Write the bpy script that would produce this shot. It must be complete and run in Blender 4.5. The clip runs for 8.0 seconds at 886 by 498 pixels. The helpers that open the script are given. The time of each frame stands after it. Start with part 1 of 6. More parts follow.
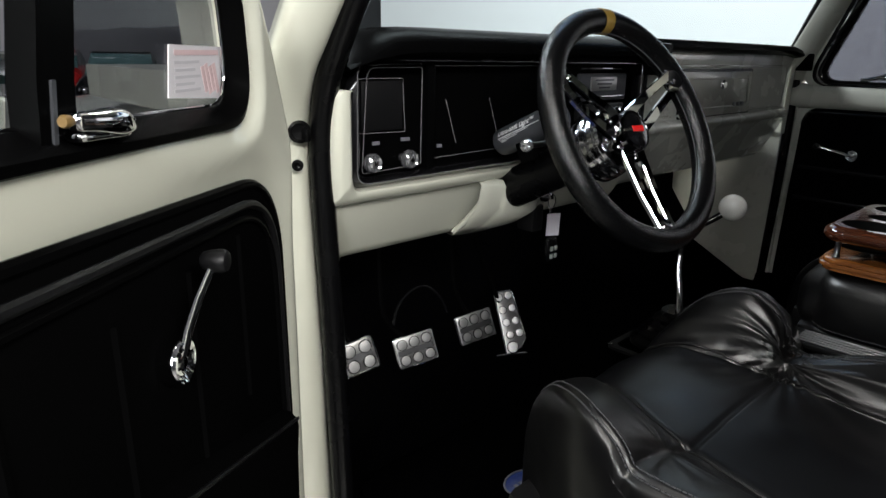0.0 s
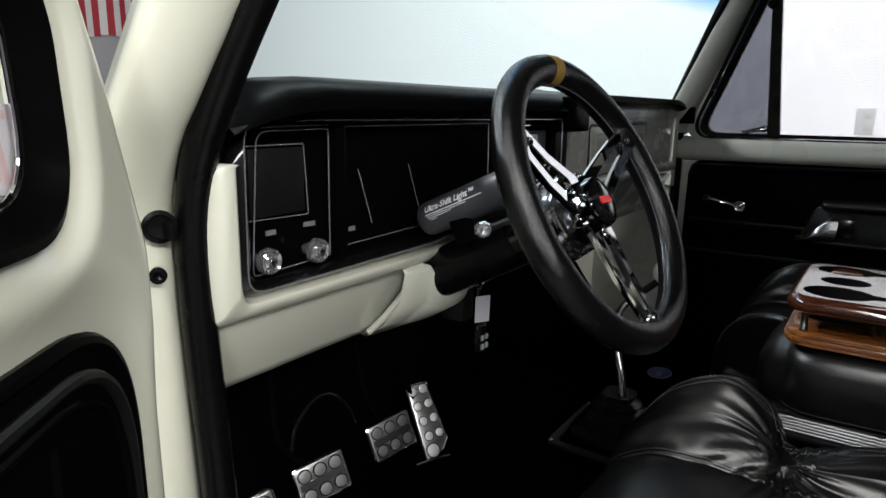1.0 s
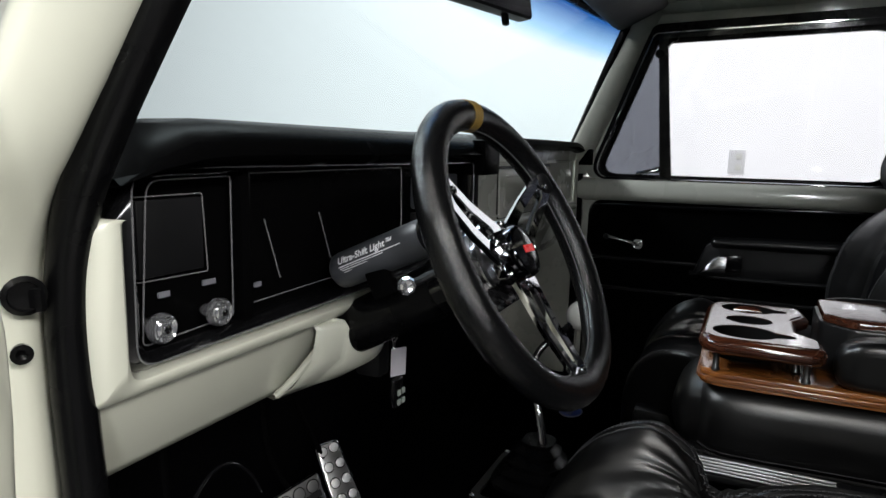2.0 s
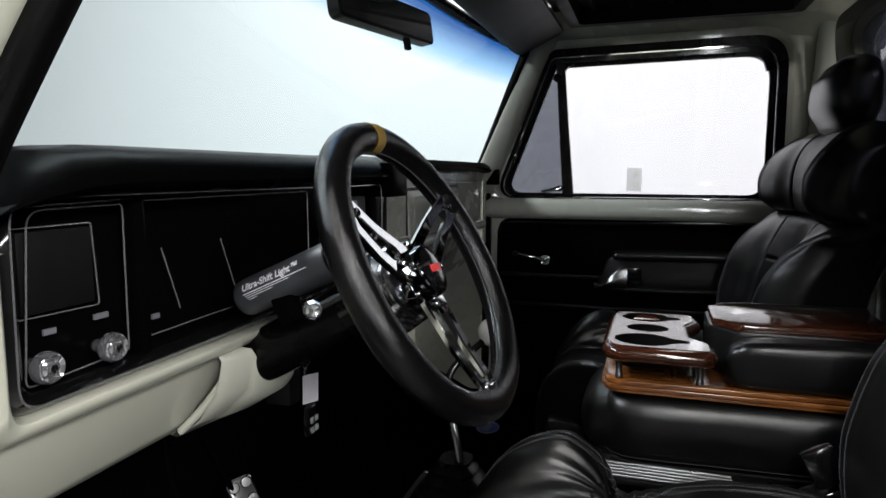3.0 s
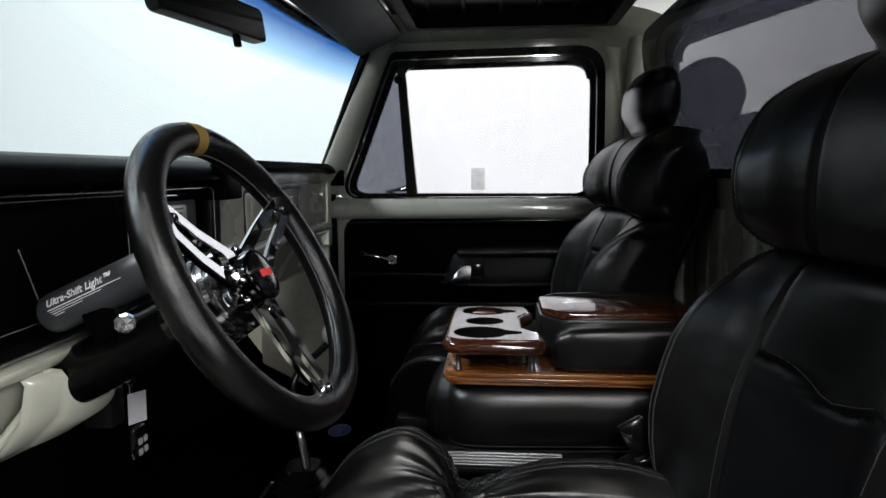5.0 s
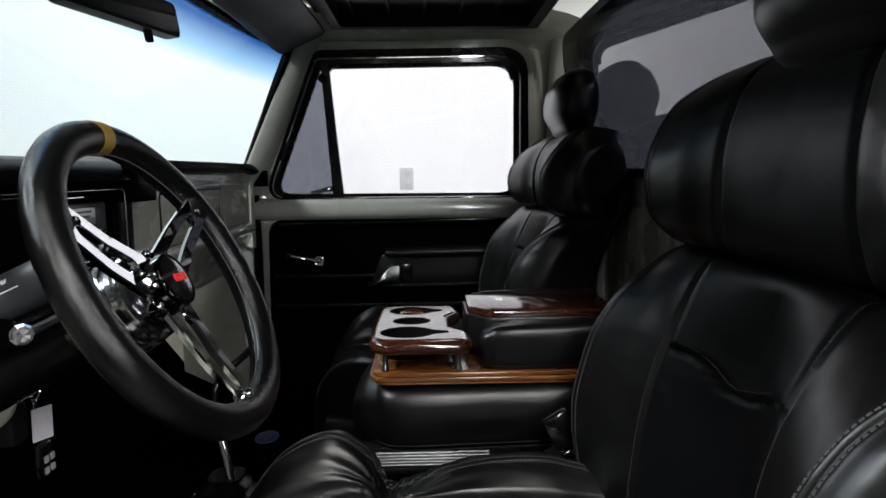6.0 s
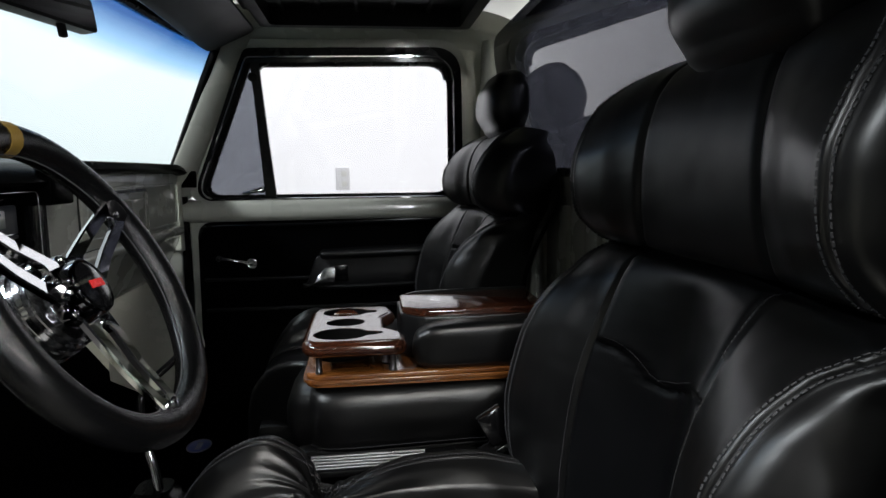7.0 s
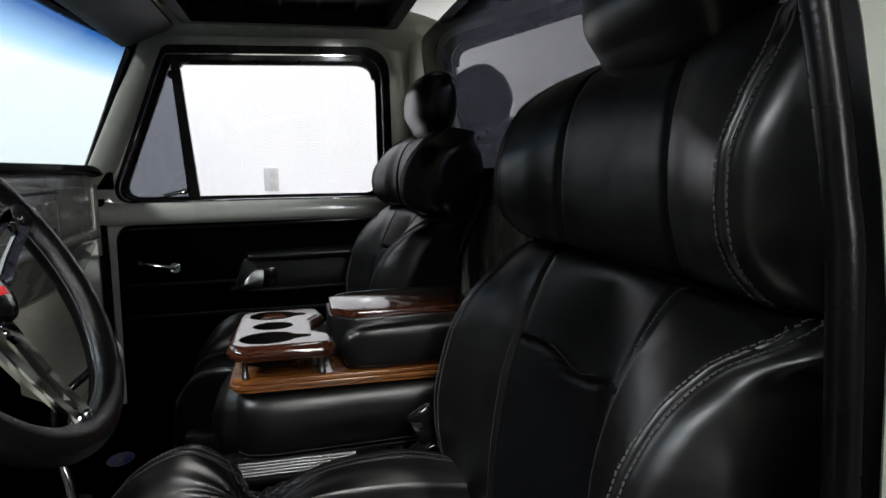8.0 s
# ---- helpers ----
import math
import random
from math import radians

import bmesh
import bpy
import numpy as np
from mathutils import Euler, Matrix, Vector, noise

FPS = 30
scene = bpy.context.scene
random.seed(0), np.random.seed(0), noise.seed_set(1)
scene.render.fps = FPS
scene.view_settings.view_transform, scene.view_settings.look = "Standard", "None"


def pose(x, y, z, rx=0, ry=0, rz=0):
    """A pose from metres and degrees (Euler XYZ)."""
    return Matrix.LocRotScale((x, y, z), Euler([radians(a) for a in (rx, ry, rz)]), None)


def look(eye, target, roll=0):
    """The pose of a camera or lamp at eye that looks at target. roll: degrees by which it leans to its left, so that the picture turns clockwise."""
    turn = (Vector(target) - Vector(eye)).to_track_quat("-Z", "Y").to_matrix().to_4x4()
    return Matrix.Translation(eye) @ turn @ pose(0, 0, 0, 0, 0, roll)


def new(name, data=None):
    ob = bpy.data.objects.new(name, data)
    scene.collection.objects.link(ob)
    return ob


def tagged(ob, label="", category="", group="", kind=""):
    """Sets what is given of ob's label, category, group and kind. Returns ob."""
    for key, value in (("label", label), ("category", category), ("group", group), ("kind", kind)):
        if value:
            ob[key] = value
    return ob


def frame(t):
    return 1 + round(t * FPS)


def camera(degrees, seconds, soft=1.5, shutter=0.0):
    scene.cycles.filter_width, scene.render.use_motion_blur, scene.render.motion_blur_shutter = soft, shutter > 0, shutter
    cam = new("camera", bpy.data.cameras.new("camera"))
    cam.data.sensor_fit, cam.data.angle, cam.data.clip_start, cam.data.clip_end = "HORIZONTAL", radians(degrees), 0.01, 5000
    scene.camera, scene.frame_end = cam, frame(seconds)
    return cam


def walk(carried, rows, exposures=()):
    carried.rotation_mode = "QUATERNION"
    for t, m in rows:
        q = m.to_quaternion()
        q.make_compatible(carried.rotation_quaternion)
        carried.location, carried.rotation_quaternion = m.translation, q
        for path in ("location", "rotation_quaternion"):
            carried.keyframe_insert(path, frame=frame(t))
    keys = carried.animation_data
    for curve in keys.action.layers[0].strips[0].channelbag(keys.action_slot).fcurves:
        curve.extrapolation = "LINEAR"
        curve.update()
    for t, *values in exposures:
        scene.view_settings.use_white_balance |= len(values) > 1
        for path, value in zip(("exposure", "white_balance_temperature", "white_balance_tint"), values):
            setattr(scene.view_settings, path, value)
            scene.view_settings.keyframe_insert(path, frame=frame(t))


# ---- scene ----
cam = camera(69.7, 8.0)
PATH = [
    (0, (-1.315, -0.723, 1.519), (-0.013, 0.676, 0.93), 1.1),
    (0.5, (-1.251, -0.6, 1.519), (0.215, 0.666, 1.021), 0.8),
    (1, (-1.199, -0.507, 1.52), (0.409, 0.604, 1.093), 0.6),
    (1.5, (-1.175, -0.468, 1.523), (0.537, 0.499, 1.158), 0.4),
    (1.7, (-1.167, -0.462, 1.528), (0.573, 0.461, 1.183), 0.8),
    (2.8, (-1.169, -0.475, 1.528), (0.705, 0.182, 1.29), -0.1),
    (3, (-1.169, -0.475, 1.528), (0.72, 0.137, 1.288), -0.1),
    (3.5, (-1.169, -0.481, 1.528), (0.753, 0.02, 1.288), -0.2),
    (4, (-1.168, -0.487, 1.529), (0.78, -0.106, 1.287), -0.2),
    (4.5, (-1.169, -0.493, 1.529), (0.797, -0.219, 1.288), -0.3),
    (6, (-1.167, -0.508, 1.529), (0.817, -0.558, 1.286), -0.6),
    (6.5, (-1.168, -0.512, 1.529), (0.812, -0.66, 1.285), -0.7),
    (7, (-1.17, -0.518, 1.53), (0.801, -0.758, 1.283), -0.8),
    (7.5, (-1.173, -0.523, 1.531), (0.781, -0.87, 1.281), -0.9),
    (8, (-1.176, -0.527, 1.531), (0.758, -0.97, 1.28), -1.0),
]
walk(cam, [(t, look(eye, target, roll)) for t, eye, target, roll in PATH])

# ---- world and light ----
world = bpy.data.worlds.new("showroom_air")
scene.world = world
world.use_nodes = True
world.node_tree.nodes["Background"].inputs[0].default_value = (0.75, 0.82, 1.0, 1)
world.node_tree.nodes["Background"].inputs[1].default_value = 0.02


def area_lamp(name, eye, target, sx, sy, power, color=(1, 1, 1)):
    data = bpy.data.lights.new(name, "AREA")
    data.shape, data.size, data.size_y, data.energy, data.color = "RECTANGLE", sx, sy, power, color
    ob = new(name, data)
    ob.matrix_world = look(eye, target)
    return ob


area_lamp("ceiling_tube_lamp", (-2.5, -0.6, 3.9), (-1.2, -0.2, 1.2), 0.4, 3.2, 130, (1, 0.98, 0.94))
area_lamp("ceiling_tube_lamp", (-1.2, 2.9, 4.2), (-0.2, 0.2, 1.5), 2.4, 0.4, 150, (0.90, 0.96, 1.0))
area_lamp("ceiling_tube_lamp", (1.6, 1.8, 4.3), (0.6, 0.2, 1.4), 2.4, 0.4, 38, (0.93, 0.97, 1.0))
area_lamp("ceiling_tube_lamp", (-1.9, -3.6, 3.4), (-0.9, 0.0, 1.3), 2.6, 0.5, 212, (1, 0.98, 0.94))
area_lamp("booth_wall_lamp", (1.9, -0.8, 4.75), (3.2, -0.8, 1.2), 10.0, 0.8, 22, (0.97, 0.98, 1.0))

# unseen lamps added to brighten the door ledge, seats and pedals
area_lamp("doorway_tube_lamp", (-3.9, -0.9, 2.35), (0.8, -0.4, 1.4), 0.25, 1.2, 30, (0.95, 0.98, 1.0))
area_lamp("doorway_tube_lamp", (-3.3, -2.5, 2.6), (-0.3, -0.3, 1.2), 0.25, 2.2, 64, (0.97, 0.98, 1.0))

# ---- materials ----


def material(name, color, rough=0.5, metal=0.0, coat=0.0, grain=0.0, grain_scale=200.0, bump=0.0, bump_scale=300.0,
             stain=0.0, stain_scale=6.0, wear=0.0, spec=0.5, emit=0.0, alpha=1.0, voronoi=False, per_object=0.0):
    m = bpy.data.materials.new(name)
    m.use_nodes = True
    nodes, links = m.node_tree.nodes, m.node_tree.links
    bsdf = nodes["Principled BSDF"]
    bsdf.inputs["Roughness"].default_value = rough
    bsdf.inputs["Metallic"].default_value = metal
    bsdf.inputs["Coat Weight"].default_value = coat
    bsdf.inputs["Coat Roughness"].default_value = 0.06
    bsdf.inputs["Specular IOR Level"].default_value = spec
    coord = nodes.new("ShaderNodeTexCoord")

    def noise_tex(scale, detail=4.0):
        n = nodes.new("ShaderNodeTexNoise")
        n.inputs["Scale"].default_value, n.inputs["Detail"].default_value = scale, detail
        links.new(coord.outputs["Object"], n.inputs["Vector"])
        return n

    big, fine = noise_tex(stain_scale), noise_tex(grain_scale, 2.0)
    low = nodes.new("ShaderNodeMix")
    low.data_type = "RGBA"
    k = 1 - stain
    low.inputs[6].default_value = (color[0] * k, color[1] * k, color[2] * k, 1)
    low.inputs[7].default_value = (*[min(1, c * (1 + stain * 0.6)) for c in color], 1)
    links.new(big.outputs["Fac"], low.inputs[0])
    mix = nodes.new("ShaderNodeMix")
    mix.data_type, mix.blend_type = "RGBA", "MULTIPLY"
    mix.inputs[0].default_value = grain
    links.new(low.outputs[2], mix.inputs[6])
    links.new(fine.outputs["Fac"], mix.inputs[7])
    links.new(mix.outputs[2], bsdf.inputs["Base Color"])
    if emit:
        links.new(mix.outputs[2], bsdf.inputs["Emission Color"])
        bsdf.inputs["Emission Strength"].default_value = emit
    if wear:
        ramp = nodes.new("ShaderNodeMapRange")
        ramp.inputs[3].default_value, ramp.inputs[4].default_value = max(0.02, rough - wear), min(1, rough + wear)
        w = noise_tex(stain_scale * 2.3, 6.0)
        links.new(w.outputs["Fac"], ramp.inputs[0])
        links.new(ramp.outputs[0], bsdf.inputs["Roughness"])
    if bump:
        b = nodes.new("ShaderNodeBump")
        b.inputs["Strength"].default_value, b.inputs["Distance"].default_value = bump, 0.002
        if voronoi:
            v = nodes.new("ShaderNodeTexVoronoi")
            v.inputs["Scale"].default_value = bump_scale
            links.new(coord.outputs["Object"], v.inputs["Vector"])
            links.new(v.outputs["Distance"], b.inputs["Height"])
        else:
            links.new(noise_tex(bump_scale, 5.0).outputs["Fac"], b.inputs["Height"])
        links.new(b.outputs["Normal"], bsdf.inputs["Normal"])
    return m


def wood_material(name, dark, light, rough):
    m = material(name, light, rough=rough, coat=0.8)
    nodes, links = m.node_tree.nodes, m.node_tree.links
    bsdf = nodes["Principled BSDF"]
    coord = nodes.new("ShaderNodeTexCoord")
    mapping = nodes.new("ShaderNodeMapping")
    mapping.inputs["Scale"].default_value = (14, 1.6, 14)
    links.new(coord.outputs["Object"], mapping.inputs["Vector"])
    n = nodes.new("ShaderNodeTexNoise")
    n.inputs["Scale"].default_value, n.inputs["Detail"].default_value, n.inputs["Distortion"].default_value = 7.0, 8.0, 1.2
    links.new(mapping.outputs[0], n.inputs["Vector"])
    ramp = nodes.new("ShaderNodeValToRGB")
    ramp.color_ramp.elements[0].position, ramp.color_ramp.elements[1].position = 0.33, 0.68
    ramp.color_ramp.elements[0].color, ramp.color_ramp.elements[1].color = (*dark, 1), (*light, 1)
    links.new(n.outputs["Fac"], ramp.inputs[0])
    links.new(ramp.outputs[0], bsdf.inputs["Base Color"])
    return m


def glass_material(name, color, rough=0.0, least=0.045):
    m = bpy.data.materials.new(name)
    m.use_nodes = True
    nodes, links = m.node_tree.nodes, m.node_tree.links
    nodes.remove(nodes["Principled BSDF"])
    clear = nodes.new("ShaderNodeBsdfTransparent")
    clear.inputs[0].default_value = (*color, 1)
    gloss = nodes.new("ShaderNodeBsdfGlossy")
    gloss.inputs["Roughness"].default_value = rough
    face = nodes.new("ShaderNodeLayerWeight")
    steep = nodes.new("ShaderNodeMath")
    steep.operation = "POWER"
    steep.inputs[1].default_value = 5.0
    links.new(face.outputs["Facing"], steep.inputs[0])
    fres = nodes.new("ShaderNodeMapRange")
    fres.inputs[3].default_value, fres.inputs[4].default_value = least, 1.0
    links.new(steep.outputs[0], fres.inputs[0])
    mix = nodes.new("ShaderNodeMixShader")
    links.new(fres.outputs[0], mix.inputs[0])
    links.new(clear.outputs[0], mix.inputs[1])
    links.new(gloss.outputs[0], mix.inputs[2])
    links.new(mix.outputs[0], nodes["Material Output"].inputs[0])
    return m


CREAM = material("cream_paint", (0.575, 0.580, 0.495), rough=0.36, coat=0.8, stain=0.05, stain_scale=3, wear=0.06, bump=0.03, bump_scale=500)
# the same cream darkened to stand in for shade inside the cab
CREAM_SHADE = material("shaded_cream_paint", (0.47, 0.475, 0.42), rough=0.27, coat=0.9, stain=0.06, stain_scale=4, wear=0.08, bump=0.05, bump_scale=400)
LEATHER = material("black_leather", (0.0035, 0.0035, 0.0038), spec=0.58, rough=0.32, stain=0.3, stain_scale=5, wear=0.08, bump=0.035, bump_scale=1500, voronoi=True)
LEATHER_SOFT = material("black_panel_leather", (0.0035, 0.0037, 0.0045), spec=0.24, rough=0.38, stain=0.25, stain_scale=7, wear=0.06, bump=0.03, bump_scale=1600, voronoi=True)
VINYL = material("black_vinyl", (0.0045, 0.0045, 0.005), spec=0.28, rough=0.36, stain=0.25, wear=0.1, bump=0.2, bump_scale=600, voronoi=True)
PANEL = material("black_door_card", (0.0018, 0.0018, 0.0019), rough=0.5, stain=0.3, wear=0.1, bump=0.10, bump_scale=400, spec=0.0)
PAD = material("black_dash_pad", (0.0015, 0.0015, 0.0016), rough=0.25, stain=0.2, wear=0.06, bump=0.02, bump_scale=900, spec=0.012)
RUBBER = material("black_rubber", (0.0022, 0.0022, 0.0025), spec=0.2, rough=0.27, stain=0.25, wear=0.12, bump=0.12, bump_scale=250)
CARPET = material("black_carpet", (0.0012, 0.0012, 0.0014), rough=0.95, stain=0.4, grain=0.5, grain_scale=900, bump=0.9, bump_scale=900, spec=0.0)
GLOSS = material("gloss_black_plastic", (0.004, 0.004, 0.0045), rough=0.14, coat=0.5, stain=0.2, wear=0.05)
MATTE = material("matte_black_plastic", (0.0045, 0.0045, 0.005), spec=0.25, rough=0.42, stain=0.25, wear=0.1, bump=0.1, bump_scale=500)
CHROME = material("chrome", (0.82, 0.82, 0.84), rough=0.07, metal=1.0, stain=0.05, wear=0.04)
POLISH = material("polished_alloy", (0.80, 0.80, 0.81), rough=0.19, metal=1.0, stain=0.06, wear=0.05, bump=0.02, bump_scale=900)
RIBBED = material("dull_ribbed_metal", (0.22, 0.22, 0.225), rough=0.3, metal=1.0, stain=0.2, wear=0.1)
ALLOY = material("brushed_alloy", (0.60, 0.60, 0.60), rough=0.36, metal=1.0, stain=0.12, wear=0.1, bump=0.06, bump_scale=700)
STITCH = material("grey_thread", (0.055, 0.055, 0.060), rough=0.7, grain=0.4, grain_scale=2000)
WELL = material("cup_well_rubber", (0.003, 0.003, 0.003), rough=0.8, spec=0.1, stain=0.2)
WOOD = wood_material("oak_board", (0.11, 0.034, 0.008), (0.29, 0.105, 0.024), 0.24)
BURL = wood_material("burl_wood", (0.022, 0.007, 0.004), (0.075, 0.022, 0.010), 0.14)
GLASS = glass_material("clear_glass", (0.93, 0.96, 0.95))
VENTGLASS = glass_material("grey_glass", (0.36, 0.37, 0.40))
REARGLASS = glass_material("dark_tint_glass", (0.175, 0.18, 0.205), 0.0, 0.14)
DOORVENT = glass_material("light_grey_glass", (0.46, 0.47, 0.49), 0.0, 0.012)
BLUE = material("blue_badge", (0.012, 0.03, 0.16), rough=0.35, stain=0.2)
RED = material("red_enamel", (0.55, 0.012, 0.012), rough=0.25)
AMBER = material("yellowed_plastic", (0.16, 0.10, 0.035), rough=0.4, stain=0.2)
YELLOW = material("yellow_leather", (0.20, 0.125, 0.022), rough=0.5, bump=0.2, bump_scale=600, voronoi=True, stain=0.2)
WHITE = material("white_plastic", (0.72, 0.72, 0.68), rough=0.2, coat=0.4, stain=0.06)
PAPER = material("white_paper", (0.64, 0.62, 0.66), rough=0.7, stain=0.06)
PALE_INK = material("pale_grey_ink", (0.50, 0.49, 0.53), rough=0.7)
PALE_PINK = material("pale_red_ink", (0.62, 0.46, 0.48), rough=0.7)
INK = material("grey_ink", (0.13, 0.13, 0.15), rough=0.7)
GREY = material("grey_housing", (0.045, 0.048, 0.055), rough=0.42, stain=0.15, wear=0.08)
CRYSTAL = material("cut_crystal", (0.66, 0.67, 0.70), rough=0.07, metal=0.88, stain=0.6, stain_scale=260)
LETTER = material("white_print", (0.85, 0.86, 0.88), rough=0.5)

# ---- building helpers ----


def smooth(me, angle=40):
    me.polygons.foreach_set("use_smooth", [True] * len(me.polygons))
    me.set_sharp_from_angle(angle=radians(angle))


def mesh_object(name, bm, mat, angle=40):
    bmesh.ops.recalc_face_normals(bm, faces=bm.faces)
    me = bpy.data.meshes.new(name)
    bm.to_mesh(me)
    bm.free()
    smooth(me, angle)
    me.materials.append(mat)
    return new(name, me)


def part(name, bm, mat, parent, label="", angle=40):
    ob = mesh_object(name, bm, mat, angle)
    ob.parent = parent
    if label:
        tagged(ob, label=label)
    return ob


def thing(name, at, label, category, group="", kind=""):
    ob = new(name)
    ob.empty_display_size = 0.05
    ob.matrix_world = at if isinstance(at, Matrix) else Matrix.Translation(at)
    return tagged(ob, label, category, group, kind)


def settle(root):
    """Keep world-built parts where they are under a moved parent."""
    bpy.context.view_layer.update()
    for o in root.children:
        o.matrix_parent_inverse = root.matrix_world.inverted()


def box(size, m=None, bevel=0.0, segs=2, bm=None):
    bm = bm or bmesh.new()
    made = bmesh.ops.create_cube(bm, size=1.0)["verts"]
    bmesh.ops.scale(bm, vec=Vector(size), verts=made)
    if bevel:
        edges = list({e for v in made for e in v.link_edges})
        out = bmesh.ops.bevel(bm, geom=edges, offset=bevel, segments=segs, profile=0.6, affect="EDGES")
        made = list({v for f in out["faces"] for v in f.verts} | {v for v in made if v.is_valid})
    if m is not None:
        bmesh.ops.transform(bm, matrix=m, verts=made)
    return bm


def skin(rows, closed=False, caps=False, bm=None):
    bm = bm or bmesh.new()
    grid = [[bm.verts.new(p) for p in row] for row in rows]
    n = len(grid[0])
    for a, b in zip(grid, grid[1:]):
        for i in range(n if closed else n - 1):
            j = (i + 1) % n
            bm.faces.new((a[i], a[j], b[j], b[i]))
    if caps:
        bm.faces.new(grid[0])
        bm.faces.new(grid[-1])
    return bm


def curve_points(pts, steps=6, closed=False):
    pts = [Vector(p) for p in pts]
    n, out = len(pts), []
    for i in range(n if closed else n - 1):
        if closed:
            a, b, c, d = pts[i - 1], pts[i], pts[(i + 1) % n], pts[(i + 2) % n]
        else:
            a, b, c, d = pts[max(i - 1, 0)], pts[i], pts[i + 1], pts[min(i + 2, n - 1)]
        for k in range(steps):
            t = k / steps
            out.append(0.5 * ((2 * b) + (c - a) * t + (2 * a - 5 * b + 4 * c - d) * t * t + (3 * b - a - 3 * c + d) * t ** 3))
    if not closed:
        out.append(pts[-1])
    return out


def tube(pts, r, n=10, closed=False, flat=1.0, bm=None, caps=True):
    """A tube along points; r a number or a function of 0..1; flat squeezes one axis."""
    pts = [Vector(p) for p in pts]
    count, rows, ref = len(pts), [], None
    for i, p in enumerate(pts):
        if closed:
            d = (pts[(i + 1) % count] - pts[i - 1]).normalized()
        else:
            d = (pts[min(i + 1, count - 1)] - pts[max(i - 1, 0)]).normalized()
        if ref is None:
            ref = d.orthogonal().normalized()
        ref = (ref - d * ref.dot(d)).normalized()
        side = d.cross(ref)
        rr = r(i / max(1, count - 1)) if callable(r) else r
        rows.append([p + (ref * math.cos(a) + side * math.sin(a) * flat) * rr for a in (2 * math.pi * k / n for k in range(n))])
    if closed:
        rows.append(rows[0])
        bm = bm or bmesh.new()
        skin(rows, closed=True, bm=bm)
        bmesh.ops.remove_doubles(bm, verts=bm.verts, dist=1e-6)
        return bm
    return skin(rows, closed=True, caps=caps, bm=bm)


def lathe(profile, m=None, n=24, bm=None):
    """Turns (radius, height) pairs about z."""
    bm = bm or bmesh.new()
    start = len(bm.verts)
    rows = [[Vector((r * math.cos(a), r * math.sin(a), h)) for a in (2 * math.pi * k / n for k in range(n))] for r, h in profile]
    if m is not None:
        rows = [[m @ p for p in row] for row in rows]
    return skin(rows, closed=True, caps=True, bm=bm)


def rounded(corners, radii, n=6):
    """A rounded polygon's loop in 2D; corners in order, one radius each."""
    out, k = [], len(corners)
    for i in range(k):
        p, a, b = Vector(corners[i]), Vector(corners[i - 1]), Vector(corners[(i + 1) % k])
        r = radii[i] if isinstance(radii, (list, tuple)) else radii
        da, db = (a - p).normalized(), (b - p).normalized()
        half = da.angle(db) / 2
        cut = min(r / math.tan(half), 0.49 * (a - p).length, 0.49 * (b - p).length)
        for j in range(n + 1):
            t = j / n
            out.append((p + da * cut) * (1 - t) ** 2 + p * 2 * t * (1 - t) + (p + db * cut) * t * t)
    return out


def ring(outer, inner, place, depth, bm=None):
    """A flat frame between two loops of equal count, of some depth. place(a, b, d) gives the point."""
    rows = [[place(p[0], p[1], 0.0) for p in outer], [place(p[0], p[1], 0.0) for p in inner],
            [place(p[0], p[1], depth) for p in inner], [place(p[0], p[1], depth) for p in outer]]
    rows.append(rows[0])
    bm = skin(rows, closed=True, bm=bm)
    bmesh.ops.remove_doubles(bm, verts=bm.verts, dist=1e-6)
    return bm


def plate(loop, place, depth, bevel=0.0, bm=None):
    """A slab with the given outline; with bevel its far face is drawn in."""
    c = Vector((sum(p[0] for p in loop) / len(loop), sum(p[1] for p in loop) / len(loop)))
    rows = [[place(p[0], p[1], 0.0) for p in loop]]
    if bevel:
        def shrink(k):
            return [c + (Vector(p[:2]) - c) * (1 - k / max(1e-6, (Vector(p[:2]) - c).length)) for p in loop]
        rows.append([place(p[0], p[1], depth - math.copysign(bevel, depth)) for p in loop])
        rows.append([place(p[0], p[1], depth - math.copysign(bevel * 0.3, depth)) for p in shrink(bevel * 0.3)])
        rows.append([place(p[0], p[1], depth) for p in shrink(bevel)])
    else:
        rows.append([place(p[0], p[1], depth) for p in loop])
    return skin(rows, closed=True, caps=True, bm=bm)


